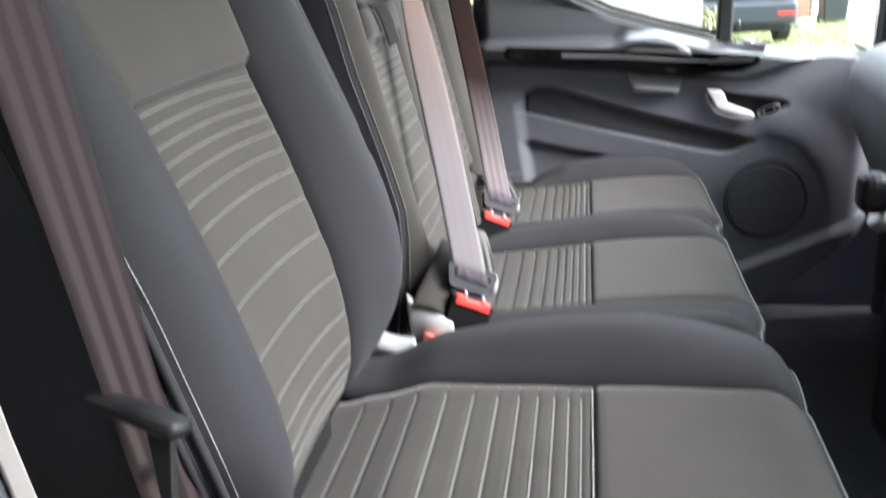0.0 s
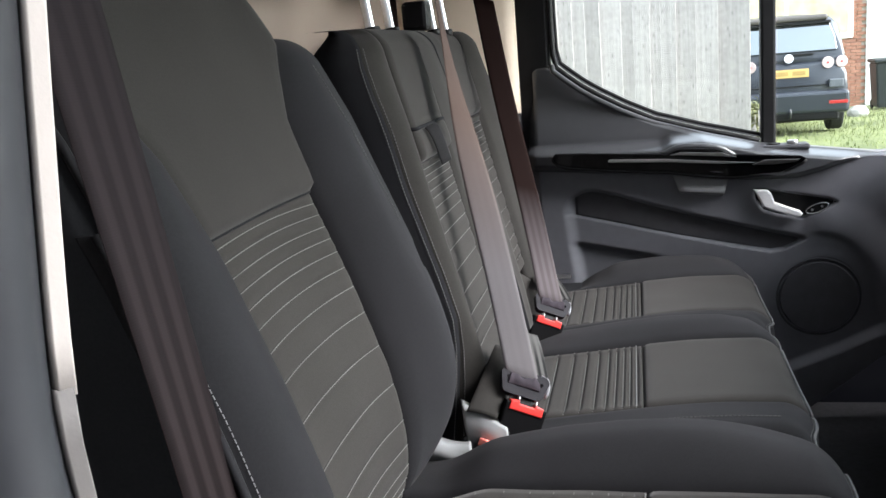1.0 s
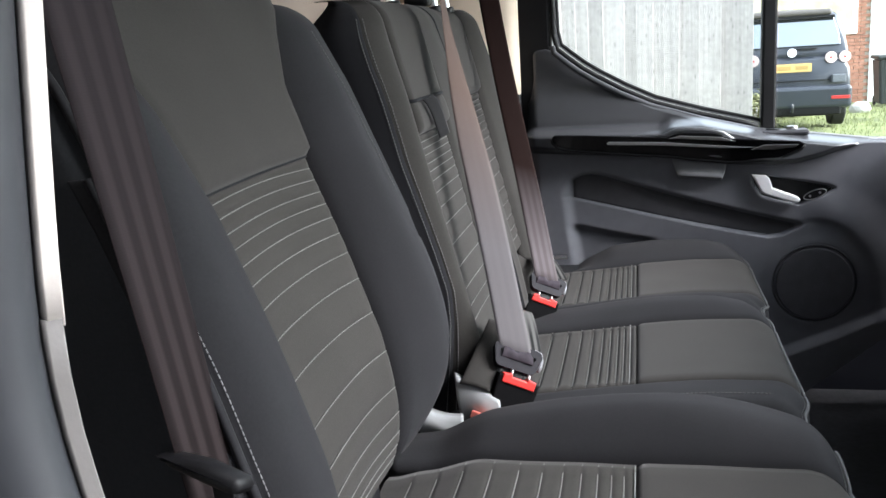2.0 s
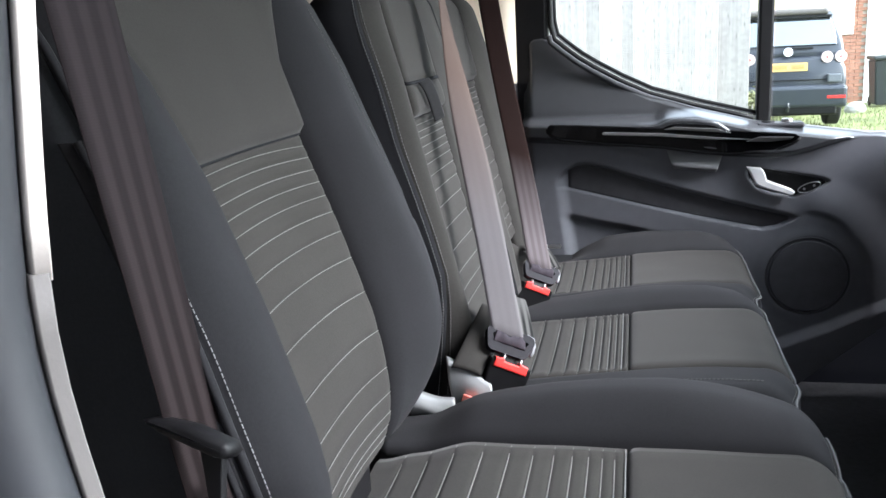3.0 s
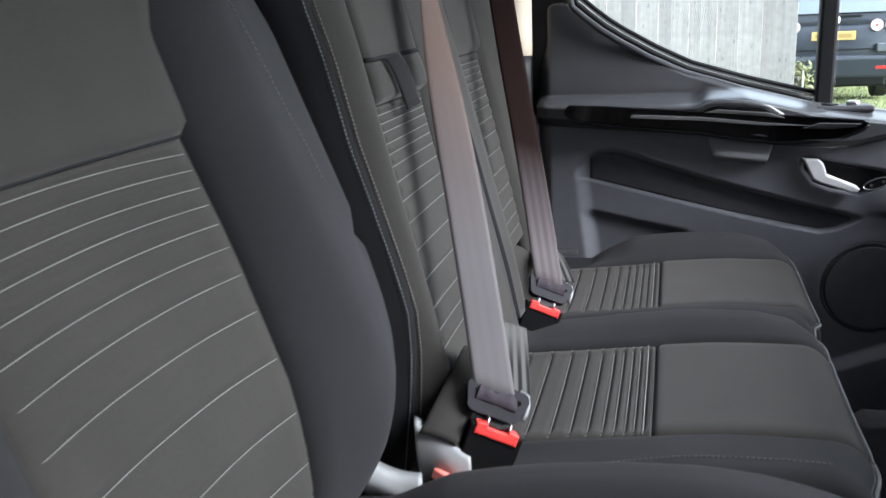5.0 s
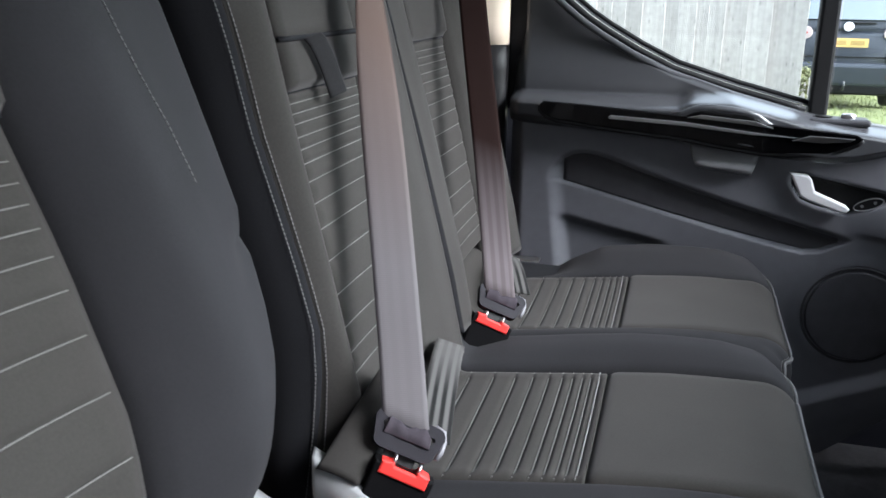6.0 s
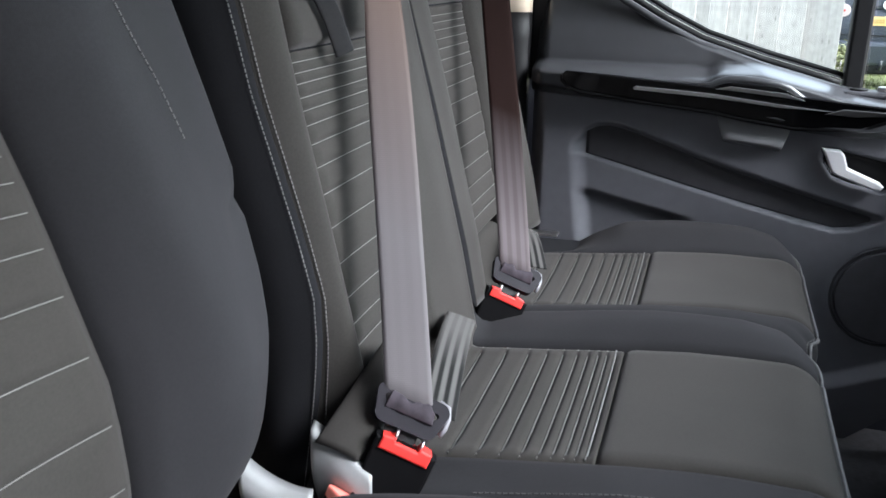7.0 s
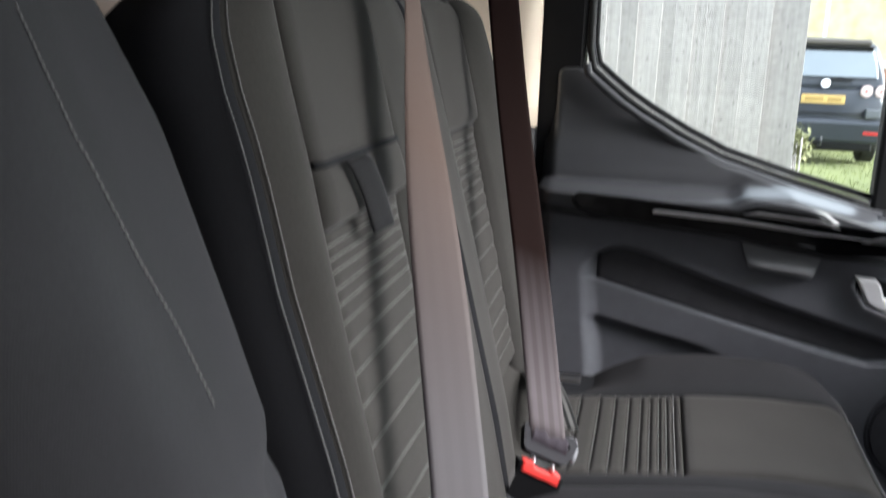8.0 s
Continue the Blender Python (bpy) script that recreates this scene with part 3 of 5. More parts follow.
    box("foam_base", (x_rear + 0.01, min(y0, y1) + 0.02, z_bottom - 0.02), (x_front - 0.025, max(y0, y1) - 0.02, zi - 0.035), skirt or M_SIDE, seat, "dark cushion underside", 0.01)


# driver's seat
driver_chair = thing("driver_chair", (-0.05, 0.77, 0.50), "charcoal cloth driver seat with ribbed inserts and deep bolsters", "car seat")
DY = 0.785


def drv_xb(z):
    return interp(z, [0.88, 0.93, 0.96, 0.985, 1.0, 1.03, 1.06, 1.09, 1.12, 1.155, 1.25, 1.363, 1.45, 1.62], [-0.40, -0.368, -0.342, -0.318, -0.307, -0.299, -0.2985, -0.302, -0.308, -0.3175, -0.347, -0.386, -0.415, -0.470])


def drv_yi(z):
    w = interp(z, [0.9, 1.0, 1.15, 1.36, 1.44, 1.53, 1.57, 1.62], [0.125, 0.13, 0.138, 0.130, 0.147, 0.222, 0.195, 0.14])
    return DY - w + interp(z, [1.0, 1.12, 1.2, 1.3, 1.36], [0.0, 0.014, 0.014, 0.007, 0.0]), DY + w + interp(z, [1.0, 1.08, 1.15, 1.28, 1.36, 1.5], [0.018, 0.026, 0.031, 0.031, 0.028, 0.0])


def drv_yo(z):
    w = interp(z, [0.90, 0.985, 1.005, 1.045, 1.08, 1.12, 1.16, 1.3, 1.45, 1.53], [0.150, 0.152, 0.178, 0.212, 0.243, 0.270, 0.284, 0.286, 0.283, 0.272])
    return DY - w + 0.010, DY + w


def drv_hb(z):
    return interp(z, [0.9, 1.0, 1.04, 1.08, 1.12, 1.16, 1.27, 1.37, 1.46, 1.53], [0.0, 0.006, 0.020, 0.038, 0.054, 0.063, 0.066, 0.063, 0.052, 0.026])


def drv_corner(z):
    """Where the far bolster turns its outer corner: y, and x in front of the back's face."""
    zs = [0.985, 1.0, 1.048, 1.076, 1.116, 1.146, 1.184, 1.227, 1.253, 1.313, 1.373, 1.433, 1.53]
    return (interp(z, zs, [0.935, 0.975, 1.040, 1.053, 1.065, 1.085, 1.099, 1.111, 1.128, 1.139, 1.147, 1.153, 1.140]),
            interp(z, zs, [0.0, 0.008, 0.026, 0.032, 0.039, 0.038, 0.0365, 0.032, 0.024, 0.016, 0.009, 0.003, -0.010]))


DRV_RIBS = [1.347, 1.334, 1.320, 1.306, 1.290, 1.271, 1.248, 1.2165, 1.175, 1.128, 1.085, 1.056, 1.033, 1.017, 1.003]
d_hi = back_panels(driver_chair, drv_xb, drv_yi, drv_yo, drv_hb, lambda z: interp(z, [1.0, 1.1], [0.05, 0.035]), 0.90, 1.36, 1.535, DRV_RIBS, centre_top=1.62, z_side=0.985, near_band=1.395, skew=0.006, ext=drv_corner, tilt=lambda z: interp(z, [1.0, 1.05, 1.085, 1.13, 1.18, 1.25, 1.3], [0.012, 0.016, 0.016, 0.014, 0.0125, 0.006, 0.004]),
                                dent=lambda t, z: 0.009 * smooth01((t - 0.55) / 0.3) * dip(z - 1.238 - 0.03 * (t - 0.8), 0.009))

stitches("shoulder_stitching", [d_hi(interp(v, [1.30, 1.345, 1.38, 1.412, 1.5], [0.49, 0.457, 0.40, 0.366, 0.28]), v) + Vector((0.001, 0, 0)) for v in frange(1.30, 1.50, 0.01)], 0.0052, 0.0036, 0.0005, M_SEAM, driver_chair)


def drv_crest(x):
    if x < 0.01:
        return interp(x, [-0.36, -0.30, -0.25, -0.19, -0.13, -0.06, 0.01], [0.004, 0.014, 0.024, 0.037, 0.048, 0.056, 0.059])
    return max(-0.035, 0.059 * (1 - ((x - 0.01) / 0.232) ** 2))


RIB_X = [-0.034, -0.047, -0.062, -0.079, -0.099, -0.122, -0.148, -0.178, -0.212, -0.25]
cushion(driver_chair, 0.40, 0.53, 1.045, 1.155, drv_crest, drv_crest, 0.942, -0.36, -0.032, 0.225, RIB_X + [-0.285, -0.32], 0.80, r_f=0.06, r_s=0.035, lift=-0.02, puff=0.55)
box("recliner_cover", (-0.46, DY - 0.17, 0.56), (-0.345, DY + 0.19, 1.03), M_BLACK, driver_chair, "black plastic recliner cover", 0.02)
box("seat_base", (-0.27, 0.50, 0.55), (0.13, 1.05, 0.80), M_BLACK, driver_chair, "black plastic seat base", 0.02)
for dy in (-0.075, 0.075):
    disc("headrest_post", (-0.50, DY + dy, 1.60), (-0.15, 0, 1), 0.006, 0.10, M_CHROME, driver_chair, "chrome post", 16)
box("headrest", (-0.585, DY - 0.13, 1.68), (-0.46, DY + 0.13, 1.86), M_PLAIN, driver_chair, "dark cloth headrest", 0.045, None, 4)

# passenger bench
bench = thing("passenger_bench", (-0.05, 1.65, 0.50), "charcoal cloth double passenger bench with ribbed inserts", "car seat")


def bench_xb(z):
    return interp(z, [0.88, 1.05, 1.39, 1.54], [-0.235, -0.272, -0.355, -0.395])


def mid_yi(z):
    return interp(z, [0.9, 1.05, 1.34, 1.54], [1.250, 1.256, 1.266, 1.285]), interp(z, [0.9, 1.05, 1.34, 1.54], [1.455, 1.462, 1.476, 1.485])


def mid_yo(z):
    return interp(z, [0.9, 1.0, 1.45, 1.49, 1.52, 1.545], [1.223, 1.226, 1.222, 1.230, 1.248, 1.275]), interp(z, [0.9, 1.48, 1.545], [1.609, 1.609, 1.60])


def out_xb(z):
    return bench_xb(z) - 0.022


def out_yi(z):
    return interp(z, [0.9, 1.05, 1.34, 1.54], [1.735, 1.742, 1.752, 1.77]), interp(z, [0.9, 1.05, 1.34, 1.54], [1.945, 1.952, 1.967, 1.98])


def out_yo(z):
    return interp(z, [0.9, 1.48, 1.545], [1.611, 1.611, 1.62]), interp(z, [0.9, 1.3, 1.545], [2.09, 2.09, 2.05])


def bench_hb(z):
    return interp(z, [0.9, 1.05, 1.25, 1.42, 1.54], [0.016, 0.018, 0.016, 0.012, 0.006])


def mid_hb(z):
    return interp(z, [0.9, 1.42, 1.54], [0.012, 0.012, 0.006])


BENCH_X = [-0.0435, -0.0545, -0.0655, -0.0785, -0.0925, -0.1105, -0.132, -0.156, -0.186, -0.219]
MID_RIBS = [1.331, 1.321, 1.311, 1.298, 1.286, 1.272, 1.254, 1.232, 1.206, 1.173, 1.137, 1.102, 1.075, 1.053]
OUT_RIBS = [1.348, 1.338, 1.327, 1.314, 1.300, 1.284, 1.266, 1.244, 1.218, 1.186, 1.152, 1.12, 1.09, 1.064, 1.042]
back_panels(bench, bench_xb, mid_yi, mid_yo, mid_hb, lambda z: interp(z, [0.9, 0.95, 1.0, 1.034, 1.07, 1.117, 1.18, 1.245, 1.31, 1.39, 1.5], [0.09, 0.072, 0.054, 0.043, 0.032, 0.022, 0.023, 0.0264, 0.031, 0.030, 0.030]), 0.985, 1.341, 1.545, MID_RIBS, plain_mid=1.392, roll=(0.2, 1.7), thread=M_SEAM, hollow=0.001, bow=0.0, edge=(0.94, 0.045), pipe=0.0, soft_side=1, stitch_r=0.0007, top_run=0.035, z_side=0.90, mats=(M_INSERT, M_PLAIN, M_PLAIN))
back_panels(bench, out_xb, out_yi, out_yo, lambda z: bench_hb(z) + 0.022, lambda z: 0.03, 1.02, 1.362, 1.545, OUT_RIBS, thread=M_SEAM, hollow=0.001, bow=0.0, edge=(0.89, 0.062), pipe=0.0024, soft_side=0, stitch_r=0.0008, z_side=0.97, mats=(M_INSERT, M_PLAIN, M_PLAIN))
cushion(bench, 1.20, 1.303, 1.596, 1.690, lambda x: interp(x, [-0.31, -0.27, -0.22, 0, 0.2], [-0.085, -0.065, -0.012, 0.008, 0.004]),
        lambda x: interp(x, [-0.25, -0.18, 0, 0.12, 0.22], [0.0, 0.012, 0.024, 0.020, 0.004]), 0.952, -0.31, -0.033, 0.214, BENCH_X, 0.83, r_s=0.024, lift=0.085, tilt=0.020, swing=-0.020, corner=0.013, side_stitch=True)
cushion(bench, 1.694, 1.752, 2.03, 2.165, lambda x: interp(x, [-0.25, 0, 0.12, 0.22], [-0.002, 0.010, 0.009, 0.002]),
        lambda x: interp(x, [-0.31, -0.225, -0.187, -0.146, -0.089, 0, 0.136, 0.22], [-0.10, -0.050, -0.030, -0.005, 0.019, 0.024, 0.018, 0.0]), 0.952, -0.31, -0.033, 0.222, BENCH_X, 0.83, r_s=0.024, lift=0.085, tilt=0.020, swing=-0.022, corner=0.013)
box("back_hinge_cover", (-0.46, 1.22, 0.56), (-0.33, 2.06, 1.04), M_BLACK, bench, "black cover behind the cushions", 0.02)
box("bench_base", (-0.26, 1.24, 0.55), (0.14, 2.12, 0.83), M_BLACK, bench, "black bench base", 0.02)
for c in (1.442, 1.90):
    for dy in (-0.06, 0.06):
        disc("headrest_post", (-0.43, c + dy, 1.53), (-0.12, 0, 1), 0.0075, 0.14, M_CHROME, bench, "chrome post", 16)
        disc("post_sleeve", (-0.43, c + dy, 1.535), (-0.12, 0, 1), 0.015, 0.014, M_BLACK, bench, "black post sleeve", 18, 0.003)
    box("headrest", (-0.52, c - 0.14, 1.645), (-0.40, c + 0.14, 1.82), M_PLAIN, bench, "dark cloth headrest", 0.04, None, 4)
box("belt_guide", (-0.46, 1.690, 1.545), (-0.41, 1.735, 1.60), M_BLACK, bench, "black plastic belt guide", 0.008)
# padded wing at the inner rear corner of the middle cushion


def wing(u, v):
    a = Vector((-0.283, 1.172, 0.992)).lerp(Vector((-0.252, 1.275, 1.058)), v)
    b = Vector((-0.238, 1.172, 0.980)).lerp(Vector((-0.212, 1.275, 1.040)), v)
    b = a.lerp(b, 0.95)
    return a.lerp(b, u) + Vector((0.001, -0.003, 0.006)) * math.sin(math.pi * u) ** 0.6 * (1 - 0.5 * (2 * v - 1) ** 4)


slab("cushion_wing", wing, frange(0, 1, 0.05), frange(0, 1, 0.06), (0.0, 0.03, -0.012), M_PLAIN, bench, "plain dark cloth corner pad")
# pull strap on the folding middle back
strap = [(bench_xb(z) + dx, 1.316 + 0.45 * (1.396 - z), z) for z, dx in ((1.396, 0.022), (1.390, 0.025), (1.38, 0.026), (1.368, 0.026), (1.355, 0.025), (1.344, 0.024), (1.335, 0.023))]
ribbon("pull_strap", strap, [(0.62, 0.70, 0.34)] * len(strap), 0.021, 0.003, M_STRAP, bench, "short black webbing pull strap")
# pale hinge covers between the seats
hinge = thing("seat_hinge_cover", (-0.31, 1.22, 0.86), "pale grey plastic hinge cover between the seats", "trim cover")


def hinge_arm(a, b, drop, wide):
    a, b = Vector(a), Vector(b)

    def f(u, v):
        p = a.lerp(b, u)
        return p + Vector((0.010 * v, -0.010 * math.sin(math.pi * v), -drop * (1 - 0.35 * math.sin(math.pi * u)) * v + wide * u * (1 - u)))
    return f


slab("hinge_arm", hinge_arm((-0.290, 1.180, 1.000), (-0.224, 1.170, 0.968), 0.085, 0.008), frange(0, 1, 0.06), frange(0, 1, 0.1), (-0.006, 0.02, 0), M_HINGE, hinge)
slab("hinge_plate", hinge_arm((-0.345, 1.140, 0.974), (-0.272, 1.133, 0.955), 0.05, -0.03), frange(0, 1, 0.06), frange(0, 1, 0.1), (-0.004, 0.02, 0), M_HINGE, hinge)


# ---- belts ----
def belt_set(name, top, low, red, side, label, group, lap=None, cloth=None, twist=0.0):
    """Diagonal webbing with its tongue latched in a buckle that has a red button."""
    top, low, red = Vector(top), Vector(low), Vector(red)
    up = (top - low).normalized()
    sd = Vector(side).normalized()
    nrm = sd.cross(up).normalized()
    tup = (low - red + Vector((0.01, 0.02, 0.02)))
    tup = (tup - sd * tup.dot(sd)).normalized()
    tn = sd.cross(tup)
    belt = thing(name, (low.x, low.y, low.z - 0.12), label, "seat belt", group)
    n = 26
    pts, sides = [], []
    for i in range(n):
        f = i / (n - 1)
        p = low.lerp(top, f)
        p = p + nrm * (0.006 * math.sin(2.2 * f * math.pi)) + (tn * 0.004 - tup * 0.003) * (1 - smooth01(f / 0.12))
        tw = twist * smooth01((f - 0.38) / 0.55)
        pts.append(p)
        sides.append(sd * math.cos(tw) + nrm * math.sin(tw))
    ribbon("webbing", pts, sides, 0.051, 0.0016, cloth or M_BELT, belt, "grey-mauve woven webbing, shade painted in towards the top")
    m = Matrix((sd, tup, tn)).transposed().to_4x4()
    m.translation = low
    # tongue: a rounded frame with a slot
    bm = bmesh.new()

    def ringpts(hw, h0, h1, c, z):
        out = []
        for q, (sx, sy) in enumerate(((-1, -1), (1, -1), (1, 1), (-1, 1))):
            cx, cy = sx * (hw - c - (0.005 if sy < 0 else 0)), (h0 + c if sy < 0 else h1 - c)
            for k in range(5):
                a = math.pi * (1 + 0.5 * q) + math.pi * 0.5 * k / 4
                out.append(bm.verts.new((cx + c * math.cos(a), cy + c * math.sin(a), z)))
        return out
    o1, i1 = ringpts(0.037, -0.021, 0.017, 0.010, 0.006), ringpts(0.028, -0.007, 0.006, 0.003, 0.006)
    o0, i0 = ringpts(0.037, -0.021, 0.017, 0.010, -0.008), ringpts(0.028, -0.007, 0.006, 0.003, -0.008)
    for k in range(20):
        j = (k + 1) % 20
        for q in ((o1[k], o1[j], i1[j], i1[k]), (o0[j], o0[k], i0[k], i0[j]), (o1[j], o1[k], o0[k], o0[j]), (i1[k], i1[j], i0[j], i0[k])):
            bm.faces.new(q)
    bmesh.ops.bevel(bm, geom=[e for e in bm.edges if e.calc_face_angle(0) > 0.8], offset=0.002, segments=2, affect="EDGES")
    bmesh.ops.transform(bm, matrix=m, verts=bm.verts)
    tongue = part("tongue", bm, M_TONGUE, belt, "dark plastic latch tongue")

    def gather(u, v):
        w = 0.002 * noise.noise(Vector((u * 4.5, v * 1.5, low.y * 7)))
        return low + sd * (0.049 * (u - 0.5) * (1 - 0.06 * v)) + tup * (-0.007 + v * (0.017 + 0.010 * noise.noise(Vector((u * 4.5, 2.2, low.y))))) + tn * (0.0065 + 0.0025 * math.sin(math.pi * v) + w)
    slab("webbing_fold", gather, frange(0, 1, 0.03), frange(0, 1, 0.07), -tn * 0.003, M_BELT_FOLD, tongue, "dark gathered webbing in the slot")
    ring_tube("steel_edge", [m @ Vector(q) for q in ((0.0355, -0.012, 0.001), (0.0378, -0.004, 0.001), (0.0378, 0.006, 0.001), (0.034, 0.0155, 0.001), (0.024, 0.0178, 0.001))], 0.0026, M_TONGUE_END, tongue, "lighter grey end of the tongue", 8)
    prism("latch_blade", [(-0.015, -0.045), (0.015, -0.045), (0.017, -0.02), (-0.017, -0.02)], m @ Matrix.Translation((0, 0, -0.003)), 0.003, M_BLACK, tongue, "dark steel blade")
    # buckle
    bu = Vector((0.33, 0.36, 0.87))
    bu = (bu - sd * bu.dot(sd) * 0.45).normalized()
    bs = (sd - bu * sd.dot(bu)).normalized()
    bn = bs.cross(bu)
    bmx = Matrix((bs, bu, bn)).transposed().to_4x4()
    bmx.translation = red
    buckle = thing("belt_buckle", red - bu * 0.11, "black belt buckle with a bright red release button", "seat belt", group)
    prism("buckle_body", [(-0.026, -0.125), (0.026, -0.125), (0.031, -0.02), (0.031, 0.004), (-0.031, 0.004), (-0.031, -0.02)], bmx @ Matrix.Translation((0, 0, -0.012)), 0.025, M_BUCKLE, buckle, "", 0.003)
    prism("release_button", [(-0.025, -0.007), (0.025, -0.007), (0.025, 0.006), (0.013, 0.008), (0.011, 0.004), (-0.011, 0.004), (-0.013, 0.008), (-0.025, 0.006)],
          bmx @ Matrix.Translation((0, 0, -0.009)), 0.0245, M_RED, buckle, "bright red push button", 0.002)
    for s in (-0.013, 0.013):
        ring_tube("guide_clip", [red + bs * s + bu * 0.006 + bn * 0.012, red + bs * s + bu * 0.013 + bn * 0.008, red + bs * s + bu * 0.012 + bn * -0.002], 0.0016, M_STEEL, buckle, "small steel clip")
    if lap:
        a, b, w = lap
        a, b = Vector(a), Vector(b)
        lp = [a.lerp(b, f) + Vector((0, 0, 0.012 * math.sin(math.pi * f))) for f in frange(0, 1, 0.08)]
        ribbon("lap_webbing", lp, [w] * len(lp), 0.038, 0.0016, M_BELT_LAP, belt, "striped grey lap webbing")
    return belt


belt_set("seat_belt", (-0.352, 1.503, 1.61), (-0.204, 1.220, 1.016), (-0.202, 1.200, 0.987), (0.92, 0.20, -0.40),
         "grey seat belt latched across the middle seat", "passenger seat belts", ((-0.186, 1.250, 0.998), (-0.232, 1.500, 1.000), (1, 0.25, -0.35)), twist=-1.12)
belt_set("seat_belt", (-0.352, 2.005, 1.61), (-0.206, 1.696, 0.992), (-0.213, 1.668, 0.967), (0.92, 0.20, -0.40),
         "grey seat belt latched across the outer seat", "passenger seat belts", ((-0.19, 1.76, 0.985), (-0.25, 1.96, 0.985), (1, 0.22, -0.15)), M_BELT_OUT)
spare = thing("belt_buckle", (-0.25, 1.16, 0.86), "driver's black belt buckle with a faded red button", "seat belt")
bm_m = Matrix.Translation((-0.237, 1.166, 0.938)) @ pose(0, 0, 0, 62, 0, -38)
prism("buckle_body", [(-0.024, -0.10), (0.024, -0.10), (0.024, 0.004), (-0.024, 0.004)], bm_m, 0.024, M_BUCKLE, spare, "", 0.003)
prism("release_button", [(-0.020, -0.004), (0.020, -0.004), (0.020, 0.007), (-0.020, 0.007)], bm_m @ Matrix.Translation((0, 0, 0.002)), 0.0245, M_RED_OLD, spare, "red push button", 0.002)

dbelt = thing("driver_belt", (-0.26, 0.50, 0.86), "brown-grey striped driver belt hanging beside the pillar", "seat belt")
dpts = [Vector((-0.378, 0.47, 1.80)).lerp(Vector((-0.306, 0.488, 1.22)), f) for f in frange(0, 1, 0.06)] + [Vector((-0.306, 0.488, 1.22)).lerp(Vector((-0.250, 0.50, 0.86)), f) for f in frange(0.06, 1, 0.08)]
dsides = [(interp(p.z, [1.30, 1.52], [0.22, 0.40]), 0.95, 0) for p in dpts]
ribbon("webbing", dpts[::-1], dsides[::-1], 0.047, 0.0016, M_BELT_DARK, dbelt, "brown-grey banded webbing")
prism("latch_tongue", [(-0.036, 0.003), (-0.02, -0.002), (0.022, -0.006), (0.030, -0.005), (0.033, 0.0), (0.029, 0.005), (0.0, 0.008), (-0.03, 0.006)],
      Matrix.Translation((-0.288, 0.468, 1.222)) @ pose(0, 0, 0, 72, 6, -14), 0.020, M_BLACK, dbelt, "dark latch tongue", 0.004, True)
prism("tongue_plate", [(-0.004, -0.001), (0.016, -0.003), (0.026, -0.052), (0.018, -0.048)], Matrix.Translation((-0.286, 0.470, 1.220)) @ pose(0, 0, 0, 72, 6, -14), 0.006, M_BLACK, dbelt, "black plate below the tongue", 0.001)
disc("stop_button", (-0.290, 0.478, 1.182), (0.6, -0.8, 0), 0.006, 0.004, M_BLACK, dbelt, "small black stop button", 14, 0.001)


# ---- cab shell ----
def structure(ob, label, category):
    return tagged(ob, label, category, kind="structure")


structure(box("floor", (-0.62, 0.42, 0.44), (1.30, 2.26, 0.55), M_MAT, None, "", 0.003), "black rubber mat on the cab floor", "floor")
structure(box("wall_rear", (-0.70, 0.33, 0.45), (-0.62, 2.34, 1.98), M_BULK, None, "", 0.004), "cream painted bulkhead behind the seats", "bulkhead")
structure(box("ceiling", (-0.70, 0.33, 1.98), (0.60, 2.34, 2.04), M_HEAD, None, "", 0.01), "grey headliner of the cab roof", "headliner")
structure(box("wall_front", (1.30, 0.33, 0.35), (1.36, 2.34, 1.15), M_DASH, None, "", 0.004), "dark firewall below the windscreen", "bulkhead")
for i, y in enumerate((0.36, 2.26)):
    a, b = Vector((1.30, y, 1.12)), Vector((0.56, y, 1.99))
    m = Matrix.Translation((a + b) / 2) @ (b - a).to_track_quat("Z", "Y").to_matrix().to_4x4()
    o = box("pillar", (-0.035, -0.035, -0.63), (0.035, 0.035, 0.63), M_DASH, None, "", 0.012)
    o.matrix_world = m
    structure(o, "dark trimmed windscreen pillar", "pillar")
ws = raw("windscreen", [(1.31, 0.38, 1.13), (1.31, 2.28, 1.13), (0.58, 2.28, 1.985), (0.58, 0.38, 1.985), (1.316, 0.38, 1.134), (1.316, 2.28, 1.134), (0.586, 2.28, 1.99), (0.586, 0.38, 1.99)],
         [(0, 1, 2, 3), (7, 6, 5, 4), (0, 4, 5, 1), (1, 5, 6, 2), (2, 6, 7, 3), (3, 7, 4, 0)], M_GLASS, None, "", False)
ws.visible_shadow = False
structure(ws, "clear windscreen glass over the dashboard", "windscreen")

# driver-side opening: pillar trims, seal, body side
pil = structure(thing("pillar_near", (-0.40, 0.40, 0.5), "driver door pillar with pale upper and grey lower trim", "pillar"), "driver door pillar with pale upper and grey lower trim", "pillar")


def pillar_x(z):
    zs = [0.5, 1.0, 1.15, 1.234, 1.264, 1.295, 1.322, 1.358, 1.40, 1.484, 1.538, 1.6, 1.95]
    xs = [-0.16, -0.252, -0.283, -0.300, -0.306, -0.310, -0.3130, -0.312, -0.308, -0.298, -0.291, -0.283, -0.240]
    return sum(interp(z + d, zs, xs) for d in (-0.03, -0.015, 0, 0.015, 0.03)) / 5


def near_trim(out):
    def f(u, v):
        x = pillar_x(v)
        if u < 0.4:
            k = u / 0.4
            return Vector((x + 0.004 + 0.006 * k, 0.362 + 0.006 * k + out, v))
        k = (u - 0.4) / 0.6
        return Vector((x + 0.010 - 0.10 * k, 0.368 + 0.030 * math.sin(1.57 * k) + out, v))
    return f


